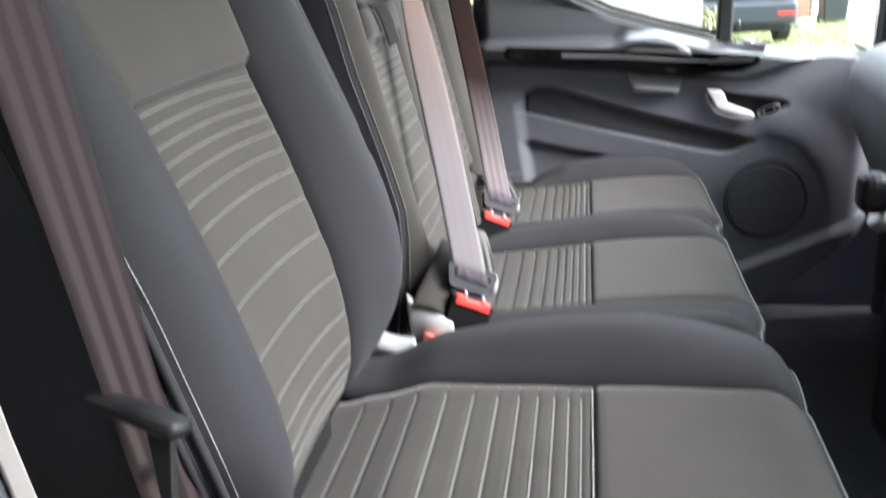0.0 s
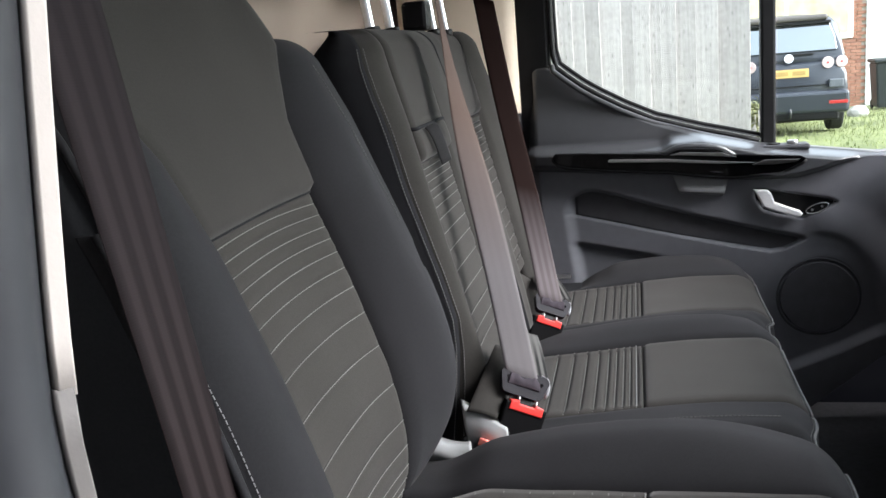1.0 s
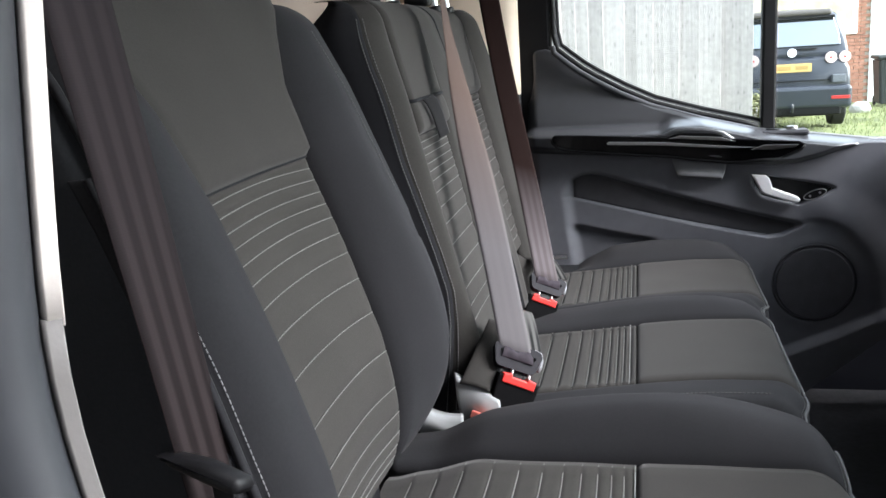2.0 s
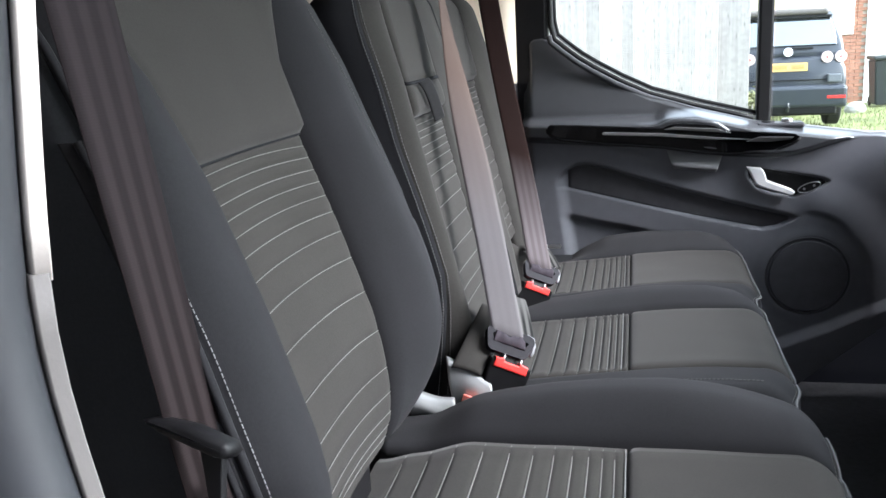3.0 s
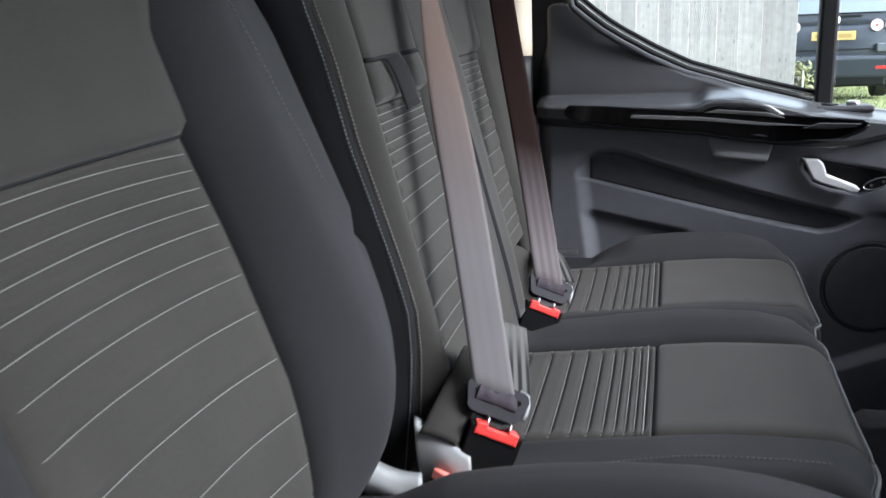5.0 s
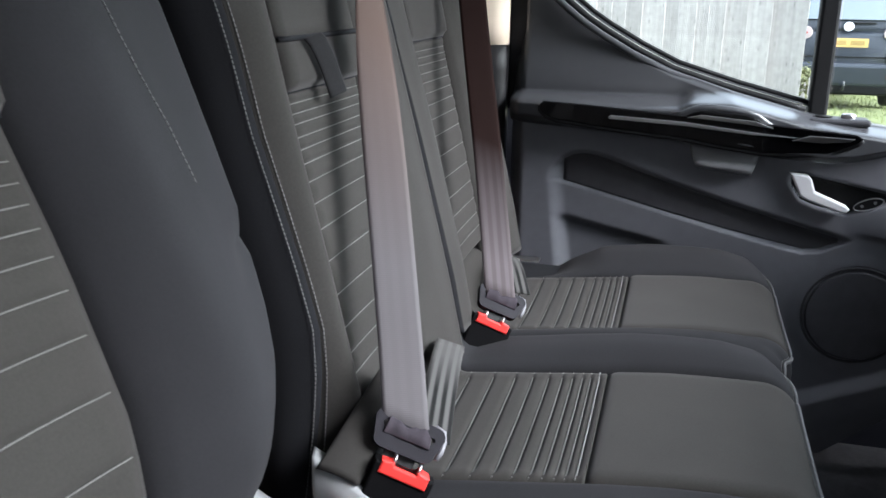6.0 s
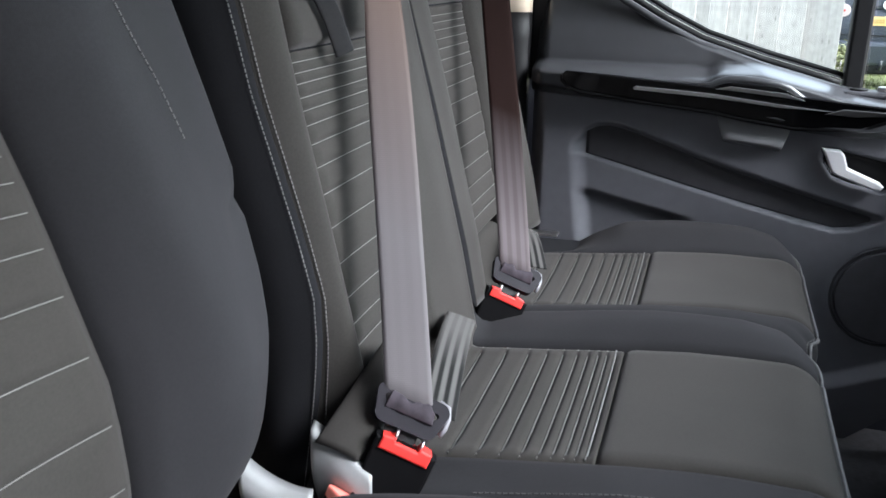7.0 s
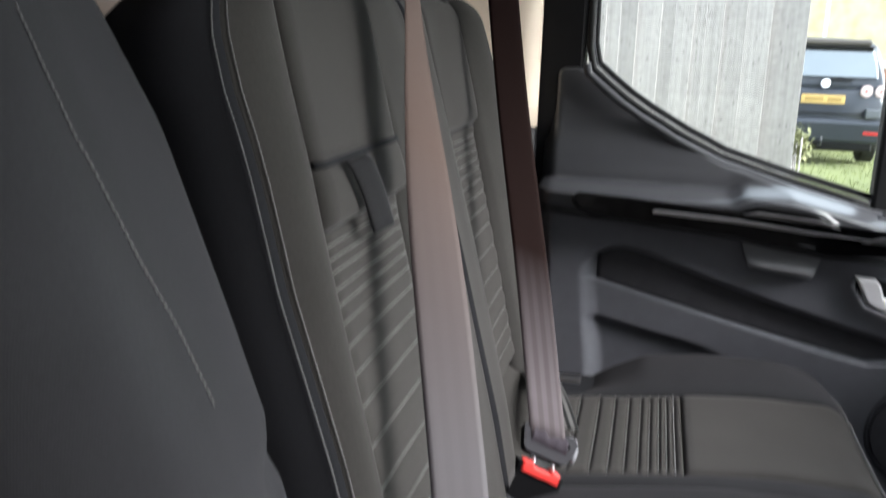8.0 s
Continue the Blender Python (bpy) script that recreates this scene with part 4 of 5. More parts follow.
slab("upper_trim", near_trim(0.0), frange(0, 1, 0.05), frange(1.352, 1.98, 0.03), (-0.010, 0.006, 0), M_TRIM_HI, pil, "pale off-white plastic trim")
slab("lower_trim", near_trim(-0.002), frange(0, 1, 0.05), frange(0.5, 1.356, 0.03), (-0.010, 0.006, 0), M_TRIM_LO, pil, "grey plastic trim")
def seal_x(z):
    return pillar_x(z) - 0.008


ring_tube("door_seal", [(seal_x(z) - 0.012, 0.350, z) for z in frange(0.5, 1.98, 0.03)], 0.023, M_SEALGREY, pil, "grey rubber door seal", 12)
slab("body_return", lambda u, v: Vector((seal_x(v) - 0.03 - 0.05 * u, 0.345 - 0.05 * u, v)), frange(0, 1, 0.2), frange(0.4, 1.98, 0.02), (-0.02, 0.02, 0), M_SEALGREY, pil, "slate grey rubber pillar edge")
slab("outer_panel", lambda u, v: Vector((seal_x(v) - 0.08 - 0.4 * u, 0.293, v)), frange(0, 1, 0.2), frange(0.4, 1.98, 0.02), (0, 0.02, 0), M_PAINT, pil, "blue-grey painted body side")
structure(box("sill", (-0.45, 0.31, 0.40), (1.0, 0.43, 0.56), M_GREYPL, None, "", 0.012), "grey plastic door sill", "sill")
# far pillar behind the passenger door
farp = structure(thing("pillar_far", (-0.42, 2.25, 0.5), "far door pillar with pale upper and dark lower trim", "pillar"), "far door pillar with pale upper and dark lower trim", "pillar")
slab("upper_trim", lambda u, v: Vector((-0.60 + 0.285 * u, 2.20 + 0.04 * u * u, v)), frange(0, 1, 0.1), frange(1.33, 1.98, 0.05), (0, 0.03, 0), M_CREAM, farp, "pale off-white plastic trim")
slab("lower_trim", lambda u, v: Vector((-0.60 + 0.285 * u, 2.195 + 0.04 * u * u, v)), frange(0, 1, 0.1), frange(0.5, 1.335, 0.05), (0, 0.035, 0), M_BLACK, farp, "black lower trim")
slab("outer_panel", lambda u, v: Vector((-0.70 + 0.39 * u, 2.325, v)), frange(0, 1, 0.2), frange(0.4, 1.98, 0.1), (0, 0.02, 0), M_PAINT, farp, "blue-grey painted body side")

# ---- passenger door ----
door = structure(thing("door_1", (0.15, 2.27, 0.5), "closed passenger door with dark plastic panel and window", "van door"), "closed passenger door with dark plastic panel and window", "van door")
DOOR_Y = 2.222
SPK = (0.391, 0.842)


def seg_line(x, pts):
    return interp(x, [p[0] for p in pts], [p[1] for p in pts])


REC_TOP = [(-0.23, 1.085), (-0.205, 1.110), (-0.190, 1.124), (-0.168, 1.136), (-0.145, 1.139), (-0.12, 1.1355), (-0.09, 1.127), (-0.04, 1.1095), (0.03, 1.087), (0.10, 1.066), (0.24, 1.028), (0.365, 0.997), (0.40, 0.988)]
REC_BOT = [(-0.20, 1.069), (-0.11, 1.047), (0.006, 1.018), (0.115, 0.993), (0.218, 0.972), (0.283, 0.960), (0.316, 0.965), (0.365, 0.988)]
PAD_BOT = [(-0.19, 0.998), (-0.09, 0.976), (0.04, 0.952), (0.2, 0.90)]
BOWL_TOP = [(0.240, 1.112), (0.252, 1.119), (0.273, 1.117), (0.325, 1.107), (0.415, 1.089), (0.437, 1.078)]
BOWL_LOW = [(0.240, 1.092), (0.266, 1.058), (0.300, 1.046), (0.353, 1.037), (0.407, 1.057), (0.437, 1.074)]
TRIM_BOT = [(-0.30, 1.188), (0.04, 1.166), (0.15, 1.150), (0.22, 1.141), (0.29, 1.136), (0.34, 1.139), (0.39, 1.151), (0.44, 1.168), (0.48, 1.180), (0.53, 1.179), (0.63, 1.166)]


def door_d(x, z):
    """How far the panel stands proud of its plane."""
    edge_x = interp(z, [0.90, 0.99, 1.07, 1.14], [-0.172, -0.184, -0.194, -0.196])
    left = smooth01((x - edge_x + 0.028) / 0.036)
    rt, rb, pb = seg_line(x, REC_TOP), seg_line(x, REC_BOT), seg_line(x, PAD_BOT)
    band = -0.019 * (1 - smooth01((x - 0.33) / 0.05))
    pad = -0.012 * (1 - smooth01((x + 0.02) / 0.27))
    low = -0.027 * (1 - smooth01((x + 0.05) / 0.16))
    s1, s2 = smooth01((rb + 0.002 - z) / 0.004), smooth01((pb + 0.006 - z) / 0.022)
    d = left * smooth01((rt - z) / 0.018) * ((1 - s1) * band + s1 * ((1 - s2) * pad + s2 * low))
    r = math.hypot(x - SPK[0], z - SPK[1])
    d += 0.003 * (1 - smooth01((r - 0.100) / 0.03)) - 0.005 * (1 - smooth01((r - 0.091) / 0.010))
    # soft crease that runs from the end of the recess round the speaker
    a = math.degrees(math.atan2(z - SPK[1], x - SPK[0]))
    rc = interp(a, [-30, -9, 21, 46, 66, 84, 110], [0.158, 0.132, 0.127, 0.129, 0.143, 0.150, 0.155])
    d += 0.008 * smooth01((r - rc) / 0.016) * smooth01((a + 40) / 10) * (1 - smooth01((a - 80) / 25)) * (1 - smooth01((r - rc - 0.02) / 0.09))
    # lower map pocket swelling out below a slanting edge
    edge = seg_line(x, [(-0.3, 0.66), (0.25, 0.652), (0.333, 0.684), (0.437, 0.727), (0.529, 0.772), (0.62, 0.81)])
    d += 0.035 * smooth01((edge - z) / 0.02) - 0.012 * smooth01((edge - 0.05 - z) / 0.10)
    # handle bowl
    d -= 0.016 * smooth01((seg_line(x, BOWL_TOP) - z) / 0.010) * smooth01((z - seg_line(x, BOWL_LOW)) / 0.010) * smooth01((x - 0.238) / 0.014) * smooth01((0.440 - x) / 0.016)
    # front edge turns away to the dashboard
    d -= 0.03 * smooth01((x - 0.575) / 0.06) ** 2
    d -= 0.03 * smooth01((-0.27 - x) / 0.03)
    return d


def door_face(u, v):
    x = -0.30 + 0.93 * u
    top = seg_line(x, TRIM_BOT) + 0.004
    low = seg_line(x, [(-0.3, 0.52), (0.33, 0.525), (0.467, 0.645), (0.574, 0.737), (0.63, 0.80)])
    z = low + (top - low) * v
    return Vector((x, DOOR_Y - door_d(x, z), z))


slab("inner_panel", door_face, frange(0, 1, 0.0042), frange(0, 1, 0.0048), (0, 0.03, 0), M_DOOR, door, "dark grey moulded door panel")


def panel_patch(name, x0, x1, zlo, zhi, lift, material, label, nx=40, nz=14):
    def f(u, v):
        x = x0 + (x1 - x0) * u
        a, b = zlo(x), zhi(x)
        z = a + (b - a) * v
        return Vector((x, DOOR_Y - door_d(x, z) - lift, z))
    return slab(name, f, frange(0, 1, 1 / nx), frange(0, 1, 1 / nz), (0, 0.006, 0), material, door, label)


# Lining darker than the panel: part of the recess's shade is in its colour.
panel_patch("recess_lining", -0.188, 0.345, lambda x: seg_line(x, REC_BOT) + 0.0035, lambda x: max(seg_line(x, REC_TOP) - 0.012, seg_line(x, REC_BOT) + 0.004), 0.0008, M_POCKET, "dark recess lining with some of its shade painted in", 60, 16)
panel_patch("handle_bowl", 0.248, 0.430, lambda x: seg_line(x, BOWL_LOW) + 0.006, lambda x: max(seg_line(x, BOWL_TOP) - 0.006, seg_line(x, BOWL_LOW) + 0.007), 0.0010, M_BLACK, "black handle bowl", 40, 12)

# speaker
disc("speaker_grille", (SPK[0], DOOR_Y - 0.002, SPK[1]), (0, -1, 0), 0.090, 0.0045, M_GRILLE, door, "round black perforated grille", 56, 0.003)
ring_tube("speaker_ring", [(SPK[0] + 0.0965 * math.cos(a), DOOR_Y - 0.0010, SPK[1] + 0.0965 * math.sin(a)) for a in frange(0, 6.18, 0.11)], 0.0028, M_POCKET, door, "raised round rim", 8, 1.0, True)

# upper trim with the sail panel and ledge
WIN = [(-0.232, 1.92), (-0.232, 1.56), (-0.230, 1.47), (-0.222, 1.435), (-0.195, 1.412), (-0.16, 1.385), (-0.124, 1.362), (-0.06, 1.326), (0.011, 1.292), (0.07, 1.274), (0.129, 1.256), (0.20, 1.238), (0.265, 1.221), (0.32, 1.214), (0.375, 1.208), (0.44, 1.199), (0.52, 1.188), (0.62, 1.178)]
SAIL_TOP = [(-0.302, 1.405), (-0.292, 1.432), (-0.275, 1.448), (-0.25, 1.450), (-0.222, 1.436)] + WIN[4:]


def upper_face(u, v):
    x = -0.302 + 0.922 * u
    zb, zt = seg_line(x, TRIM_BOT), seg_line(x, SAIL_TOP)
    z = zb + (zt - zb) * v
    root = 0.4 + 0.6 * smooth01((x + 0.302) / 0.12)
    bump = smooth01((x - 0.022) / 0.035) * (1 - smooth01((x - 0.150) / 0.05))
    end = min(1.229 + 0.012 * bump, zt - 0.016)
    nose = root * (0.036 + 0.004 * bump) * smooth01((z - zb) / 0.02) * (1 - smooth01((z - end + 0.004) / 0.018) * (1 - 0.4 * smooth01((x - 0.02) / 0.12)))
    back = -0.036 * smooth01((z - end) / 0.020) - 0.03 * smooth01((z - 1.25) / 0.12) - 0.012 * smooth01((z - (zt - 0.012)) / 0.012)
    back -= 0.05 * smooth01((x - 0.50) / 0.10)
    back -= 0.02 * smooth01((-0.28 - x) / 0.022)
    return Vector((x, DOOR_Y - 0.004 - nose - back, z))


slab("upper_trim", upper_face, frange(0, 1, 0.008), frange(0, 1, 0.009), (0, 0.025, 0), M_DOOR_HI, door, "dark upper trim with ledge below the window")


def ledge(u, v):
    x = -0.24 + 0.86 * u
    p = upper_face((x + 0.302) / 0.922, 1.0)
    return Vector((x, p.y + (2.318 - p.y) * v, p.z + 0.004 * math.sin(math.pi * v) - 0.006 * v))


slab("window_ledge", ledge, frange(0, 1, 0.02), frange(0, 1, 0.1), (0, 0, -0.015), M_DOOR_HI, door, "dark ledge up to the glass")
FY = DOOR_Y - 0.042
gl = [(-0.232, 1.222), (-0.231, 1.231), (-0.224, 1.237), (-0.15, 1.234), (0.027, 1.222), (0.2, 1.211), (0.34, 1.199), (0.353, 1.192), (0.345, 1.184), (0.297, 1.160), (0.188, 1.156), (0.10, 1.167), (0.043, 1.177), (-0.1, 1.190), (-0.2, 1.202), (-0.222, 1.210)]
FACE = Matrix(((1, 0, 0, 0), (0, -0.30, -1, FY - 0.003 + 0.30 * 1.195), (0, 1, 0, 0), (0, 0, 0, 1)))
gloss = prism("gloss_strip", gl, FACE, 0.006, M_GLOSS, door, "long piano-black inlay", 0.002)
ring_tube("gloss_rim", [FACE @ Vector((x, z - 0.003, 0.001)) for x, z in gl[7:] + gl[:2]], 0.0048, M_BLACK, gloss, "rounded black rim below the inlay", 8)
prism("silver_line", [(-0.10, 1.212), (-0.095, 1.2155), (0.04, 1.209), (0.16, 1.196), (0.25, 1.188), (0.16, 1.190), (0.04, 1.201), (-0.098, 1.208)], Matrix.Translation((0, -0.006, 0)) @ FACE, 0.003, M_CHROME, gloss, "thin bright metal line", 0.0008)
prism("silver_tip", [(0.232, 1.183), (0.262, 1.194), (0.339, 1.192), (0.330, 1.185), (0.285, 1.181)], Matrix.Translation((0, -0.006, 0)) @ FACE, 0.003, M_STEEL, gloss, "dull metal tip of the inlay", 0.001)
# grab lip on the ledge
lip = [(0.015, 1.222), (0.036, 1.227), (0.052, 1.235), (0.066, 1.240), (0.085, 1.2415), (0.12, 1.239), (0.15, 1.2345), (0.168, 1.229), (0.182, 1.219), (0.198, 1.208), (0.22, 1.203)]
prism("lip_slot", [(0.028, 1.2185), (0.05, 1.227), (0.07, 1.231), (0.15, 1.2255), (0.172, 1.220), (0.192, 1.2075), (0.165, 1.2095), (0.07, 1.217)], FACE, 0.004, M_GLOSS, door, "dark slot below the raised lip", 0.001)
ring_tube("grab_lip", [FACE @ Vector((x, z - 0.004, -0.001)) for x, z in lip], 0.0065, M_DOOR_HI, door, "raised grab lip", 10)
prism("lip_inlay", [(0.045, 1.218), (0.07, 1.2245), (0.165, 1.217), (0.198, 1.205), (0.16, 1.2095), (0.07, 1.217)], Matrix.Translation((0, -0.007, 0)) @ FACE, 0.006, M_STEEL, door, "bright inlay below the lip", 0.001)


def cup(u, v):
    a = math.pi * u
    c = math.copysign(abs(math.cos(a)) ** 0.55, math.cos(a))
    x = 0.120 - 0.070 * c * (1 - 0.24 * v ** 1.5)
    z = 1.172 - 0.062 * v * min(1.0, 0.45 + 1.4 * math.sin(a)) - 0.006 * v * c * -1.0
    y = DOOR_Y - 0.004 - (0.002 + 0.026 * v) * math.sin(a) ** 0.4 * (1 - smooth01((v - 0.86) / 0.14))
    return Vector((x, y, z))


slab("pull_cup", cup, frange(0, 1, 0.05), frange(0, 1, 0.1), (0, 0.012, 0), M_CUP, door, "moulded pull cup below the ledge")

# inner handle: an angled lever
lev = [(0.240, 1.118), (0.272, 1.116), (0.280, 1.108), (0.288, 1.085), (0.345, 1.062), (0.352, 1.055), (0.347, 1.048), (0.335, 1.048), (0.275, 1.068), (0.262, 1.075), (0.247, 1.105)]
LEV = Matrix(((1, 0, 0, 0), (0, 0, -1, DOOR_Y - 0.004), (0, 1, 0, 0), (0, 0, 0, 1)))
prism("door_handle", lev, LEV, 0.018, M_SATIN, door, "satin chrome angled lever", 0.004)
sw = [(0.386 + 0.025 * math.cos(a) - 0.004 * math.sin(a), 1.064 + 0.009 * math.sin(a) + 0.009 * math.cos(a)) for a in frange(0, 6.1, 0.3)]
switch = prism("lock_switch", sw, LEV @ Matrix.Translation((0, 0, -0.012)), 0.010, M_BLACK, door, "oval lock switch", 0.002)
ring_tube("switch_rim", [LEV @ Vector((x, z, 0.0)) for x, z in sw], 0.0010, M_STEEL, switch, "thin bright rim", 6, 1.0, True)
for dx in (-0.010, 0.012):
    disc("switch_mark", (0.385 + dx, DOOR_Y - 0.003, 1.0635 + 0.36 * dx), (0, -1, 0), 0.003, 0.0012, M_STEEL, switch, "small pale mark", 12)

# window: seals, frame, glass, divider, knob on the ledge
win = structure(thing("window_1", (0.2, 2.32, 1.2), "passenger side window with black seals and divider bar", "window"), "passenger side window with black seals and divider bar", "window")
seal = []
for x, z in WIN[:13]:
    seal.append(Vector((x, 2.292 if x < 0.1 else 2.30, z + 0.004)))
dense = [seal[0].lerp(seal[1], f) for f in (0, 0.5)]
for a, b in zip(seal[1:], seal[2:]):
    dense += [a.lerp(b, f) for f in (0.0, 0.5)]
dense.append(seal[-1])
ring_tube("trim_rim", [p + Vector((-0.007, -0.020, -0.008)) for p in dense[5:]], 0.007, M_DOOR_HI, door, "rounded glossy rim of the trim", 10)
ring_tube("inner_seal", dense, 0.0065, M_RUBBER, win, "black rubber seal", 10)
ring_tube("bright_bead", [p + Vector((0.006, 0.004, 0.0075)) for p in dense], 0.0016, M_GREYPL, win, "thin grey bead", 6)
ring_tube("outer_seal", [p + Vector((0.009, 0.016, 0.0115)) for p in dense], 0.005, M_RUBBER, win, "black rubber seal", 10)
box("rear_frame", (-0.325, 2.287, 1.20), (-0.236, 2.327, 1.98), M_BLACK, win, "black window frame", 0.01)
box("top_frame", (-0.30, 2.26, 1.90), (0.50, 2.33, 1.98), M_BLACK, win, "black window frame", 0.01)
box("divider_bar", (0.270, 2.298, 1.18), (0.305, 2.335, 1.93), M_RUBBER, win, "black upright divider", 0.006)
pane = box("pane", (-0.25, 2.316, 1.16), (0.29, 2.320, 1.93), M_GLASS, win, "clear side glass", 0)
pane.visible_shadow = False
pane = box("pane", (0.31, 2.316, 1.16), (0.62, 2.320, 1.78), M_GLASS, win, "clear quarter glass", 0)
pane.visible_shadow = False
base = box("lock_base", (0.265, 2.225, 1.206), (0.372, 2.275, 1.219), M_GREYPL, door, "oval ledge plate with a lock knob", 0.005)
disc("lock_knob", (0.335, 2.25, 1.217), (0, 0, 1), 0.013, 0.010, M_STEEL, base, "pale knob", 20, 0.003)
disc("lock_hole", (0.292, 2.25, 1.2195), (0, 0, 1), 0.015, 0.002, M_BLACK, base, "dark oval hole", 20)
slab("outer_skin", lambda u, v: Vector((-0.31 + 1.5 * u, 2.335 + 0.05 * math.sin(math.pi * v), 0.38 + 0.80 * v)), frange(0, 1, 0.1), frange(0, 1, 0.1), (0, 0.015, 0), M_PAINT, door, "blue-grey outer door skin")

# dashboard
dash = thing("dashboard", (0.9, 1.3, 0.55), "dark grey plastic dashboard below the windscreen", "dashboard")


def dash_ring(y):
    k = 0.05 * math.exp(-((y - 1.25) / 0.25) ** 2)
    e = 0.05 * smooth01((y - 2.02) / 0.16)
    pro = [(1.28, 1.14), (1.0, 1.235), (0.75, 1.262), (0.60, 1.245), (0.535, 1.222), (0.508, 1.19), (0.502, 1.15), (0.515, 1.08), (0.56, 0.98), (0.61, 0.91), (0.68, 0.85), (0.80, 0.80), (1.28, 0.74)]
    return [Vector((x - k + e, y, z - 0.5 * e)) for x, z in pro]


ys = frange(0.42, 2.185, 0.03)
rings = [dash_ring(y) for y in ys]
nr = len(rings[0])
fs = [(i * nr + k, i * nr + (k + 1) % nr, (i + 1) * nr + (k + 1) % nr, (i + 1) * nr + k) for i in range(len(ys) - 1) for k in range(nr)]
fs += [tuple(range(nr))[::-1], tuple((len(ys) - 1) * nr + k for k in range(nr))]
raw("dash_body", [p for r in rings for p in r], fs, M_DASH, dash, "", True)
box("console", (0.405, 1.10, 0.70), (0.66, 1.40, 1.12), M_BLACK, dash, "black centre console", 0.03, None, 3)
disc("gear_collar", (0.40, 1.37, 1.06), (-0.8, 0.1, 0.6), 0.03, 0.02, M_CHROME, dash, "chrome collar", 28, 0.004)
box("gear_knob", (0.345, 1.335, 1.07), (0.39, 1.385, 1.13), M_BLACK, dash, "black gear knob", 0.018, None, 3)
kick = structure(thing("trim", (0.7, 2.2, 0.55), "grey plastic kick panel and duct in the footwell", "trim"), "grey plastic kick panel and duct in the footwell", "trim")
box("kick_panel", (0.66, 2.20, 0.55), (1.28, 2.225, 0.86), M_GREYPL, kick, "", 0.012)
box("toe_board", (0.95, 1.45, 0.55), (1.28, 2.16, 0.80), M_MAT, kick, "", 0.02, pose(0, 0, 0, 0, -18, 0))
box("heater_duct", (0.70, 1.75, 0.62), (1.0, 1.95, 0.78), M_GREYPL, kick, "grey plastic duct", 0.03)

# wing mirror
mirror = thing("wing_mirror", (0.80, 2.50, 1.10), "black wing mirror on the passenger door", "mirror")
box("housing", (0.680, 2.44, 1.14), (0.83, 2.70, 1.44), M_BLACK, mirror, "", 0.035, None, 4)
box("mirror_glass", (0.674, 2.465, 1.165), (0.683, 2.68, 1.415), M_MIRROR, mirror, "mirror glass", 0.003)
box("mirror_arm", (0.70, 2.35, 1.12), (0.78, 2.47, 1.18), M_BLACK, mirror, "", 0.015)

# Unseen wall added to block light from the open driver's side.
structure(box("wall_light_block", (-9.0, -0.85, -0.1), (9.0, -0.55, 4.4), M_BLOCK_WALL, None, "", 0.01), "unseen plain grey wall added to block light behind the van", "wall")
# metal end of the outer lap belt
anchor = thing("belt_anchor", (-0.21, 1.93, 0.96), "small bright steel belt anchor at the seat bight", "seat belt")
box("anchor_plate", (-0.235, 1.925, 0.985), (-0.185, 1.945, 0.989), M_STEEL, anchor, "", 0.001)

# ---- outside ----
def gz(y):
    """The lawn falls gently away beyond the fence."""
    return interp(y, [5, 14, 21, 40], [-0.08, -0.16, -0.45, -0.6])


grid = [-200, -120, -60, -30, -15, -8, -4, 0, 2, 4, 5, 6, 8, 10, 12, 14, 16, 18, 20, 22, 26, 32, 40, 60, 100, 200]
gp = [(x, y, gz(y)) for x in grid for y in grid]
ng = len(grid)
gf = [(i * ng + j, (i + 1) * ng + j, (i + 1) * ng + j + 1, i * ng + j + 1) for i in range(ng - 1) for j in range(ng - 1)]
structure(raw("ground", gp, gf, M_GRASS, None, "", False), "rough green lawn falling away beyond the fence", "lawn")
# Unseen paving added so the lawn bounces no green into the cab.
structure(box("unseen_paving", (-8.0, -9.0, -0.12), (9.0, 4.6, -0.06), M_PAVE, None, "", 0.01), "unseen grey paving added under the van against green bounce light", "paving")

rnd = random.Random(5)
gv, gfc = [], []
for k in range(14000):
    x, y = rnd.uniform(0.6, 8.5), rnd.uniform(5.5, 20)
    h, a = rnd.uniform(0.03, 0.09), rnd.uniform(0, 6.28)
    lx, ly = rnd.uniform(-0.03, 0.03), rnd.uniform(-0.03, 0.03)
    b = len(gv)
    w = 0.006
    g = gz(y)
    gv += [(x - w * math.cos(a), y - w * math.sin(a), g), (x + w * math.cos(a), y + w * math.sin(a), g), (x + lx, y + ly, g + h)]
    gfc.append((b, b + 1, b + 2))
tagged(raw("grass", gv, gfc, M_BLADE, None, "", False), "short uneven green grass blades", "grass", kind="stuff")

fence = structure(thing("fence", (-1.0, 6.42, -0.08), "weathered grey timber board fence with a paler end post", "fence"), "weathered grey timber board fence with a paler end post", "fence")


def board_mesh(w, h, t):
    bm = bmesh.new()
    bmesh.ops.create_cube(bm, size=1)
    bmesh.ops.scale(bm, vec=(w, t, h), verts=bm.verts)
    bmesh.ops.translate(bm, vec=(0, 0, h / 2), verts=bm.verts)
    for v in bm.verts:
        if v.co.y < 0 and v.co.x < 0:
            v.co.y += t * 0.4
    bmesh.ops.bevel(bm, geom=bm.edges[:], offset=0.0012, segments=1, affect="EDGES")
    me = bpy.data.meshes.new("board")
    bmesh.ops.recalc_face_normals(bm, faces=bm.faces)
    bm.to_mesh(me)
    bm.free()
    me.materials.append(M_FENCE)
    return me


BOARD = [board_mesh(0.150, 2.06, 0.020), board_mesh(0.158, 2.03, 0.024)]
x = 0.452
k = 0
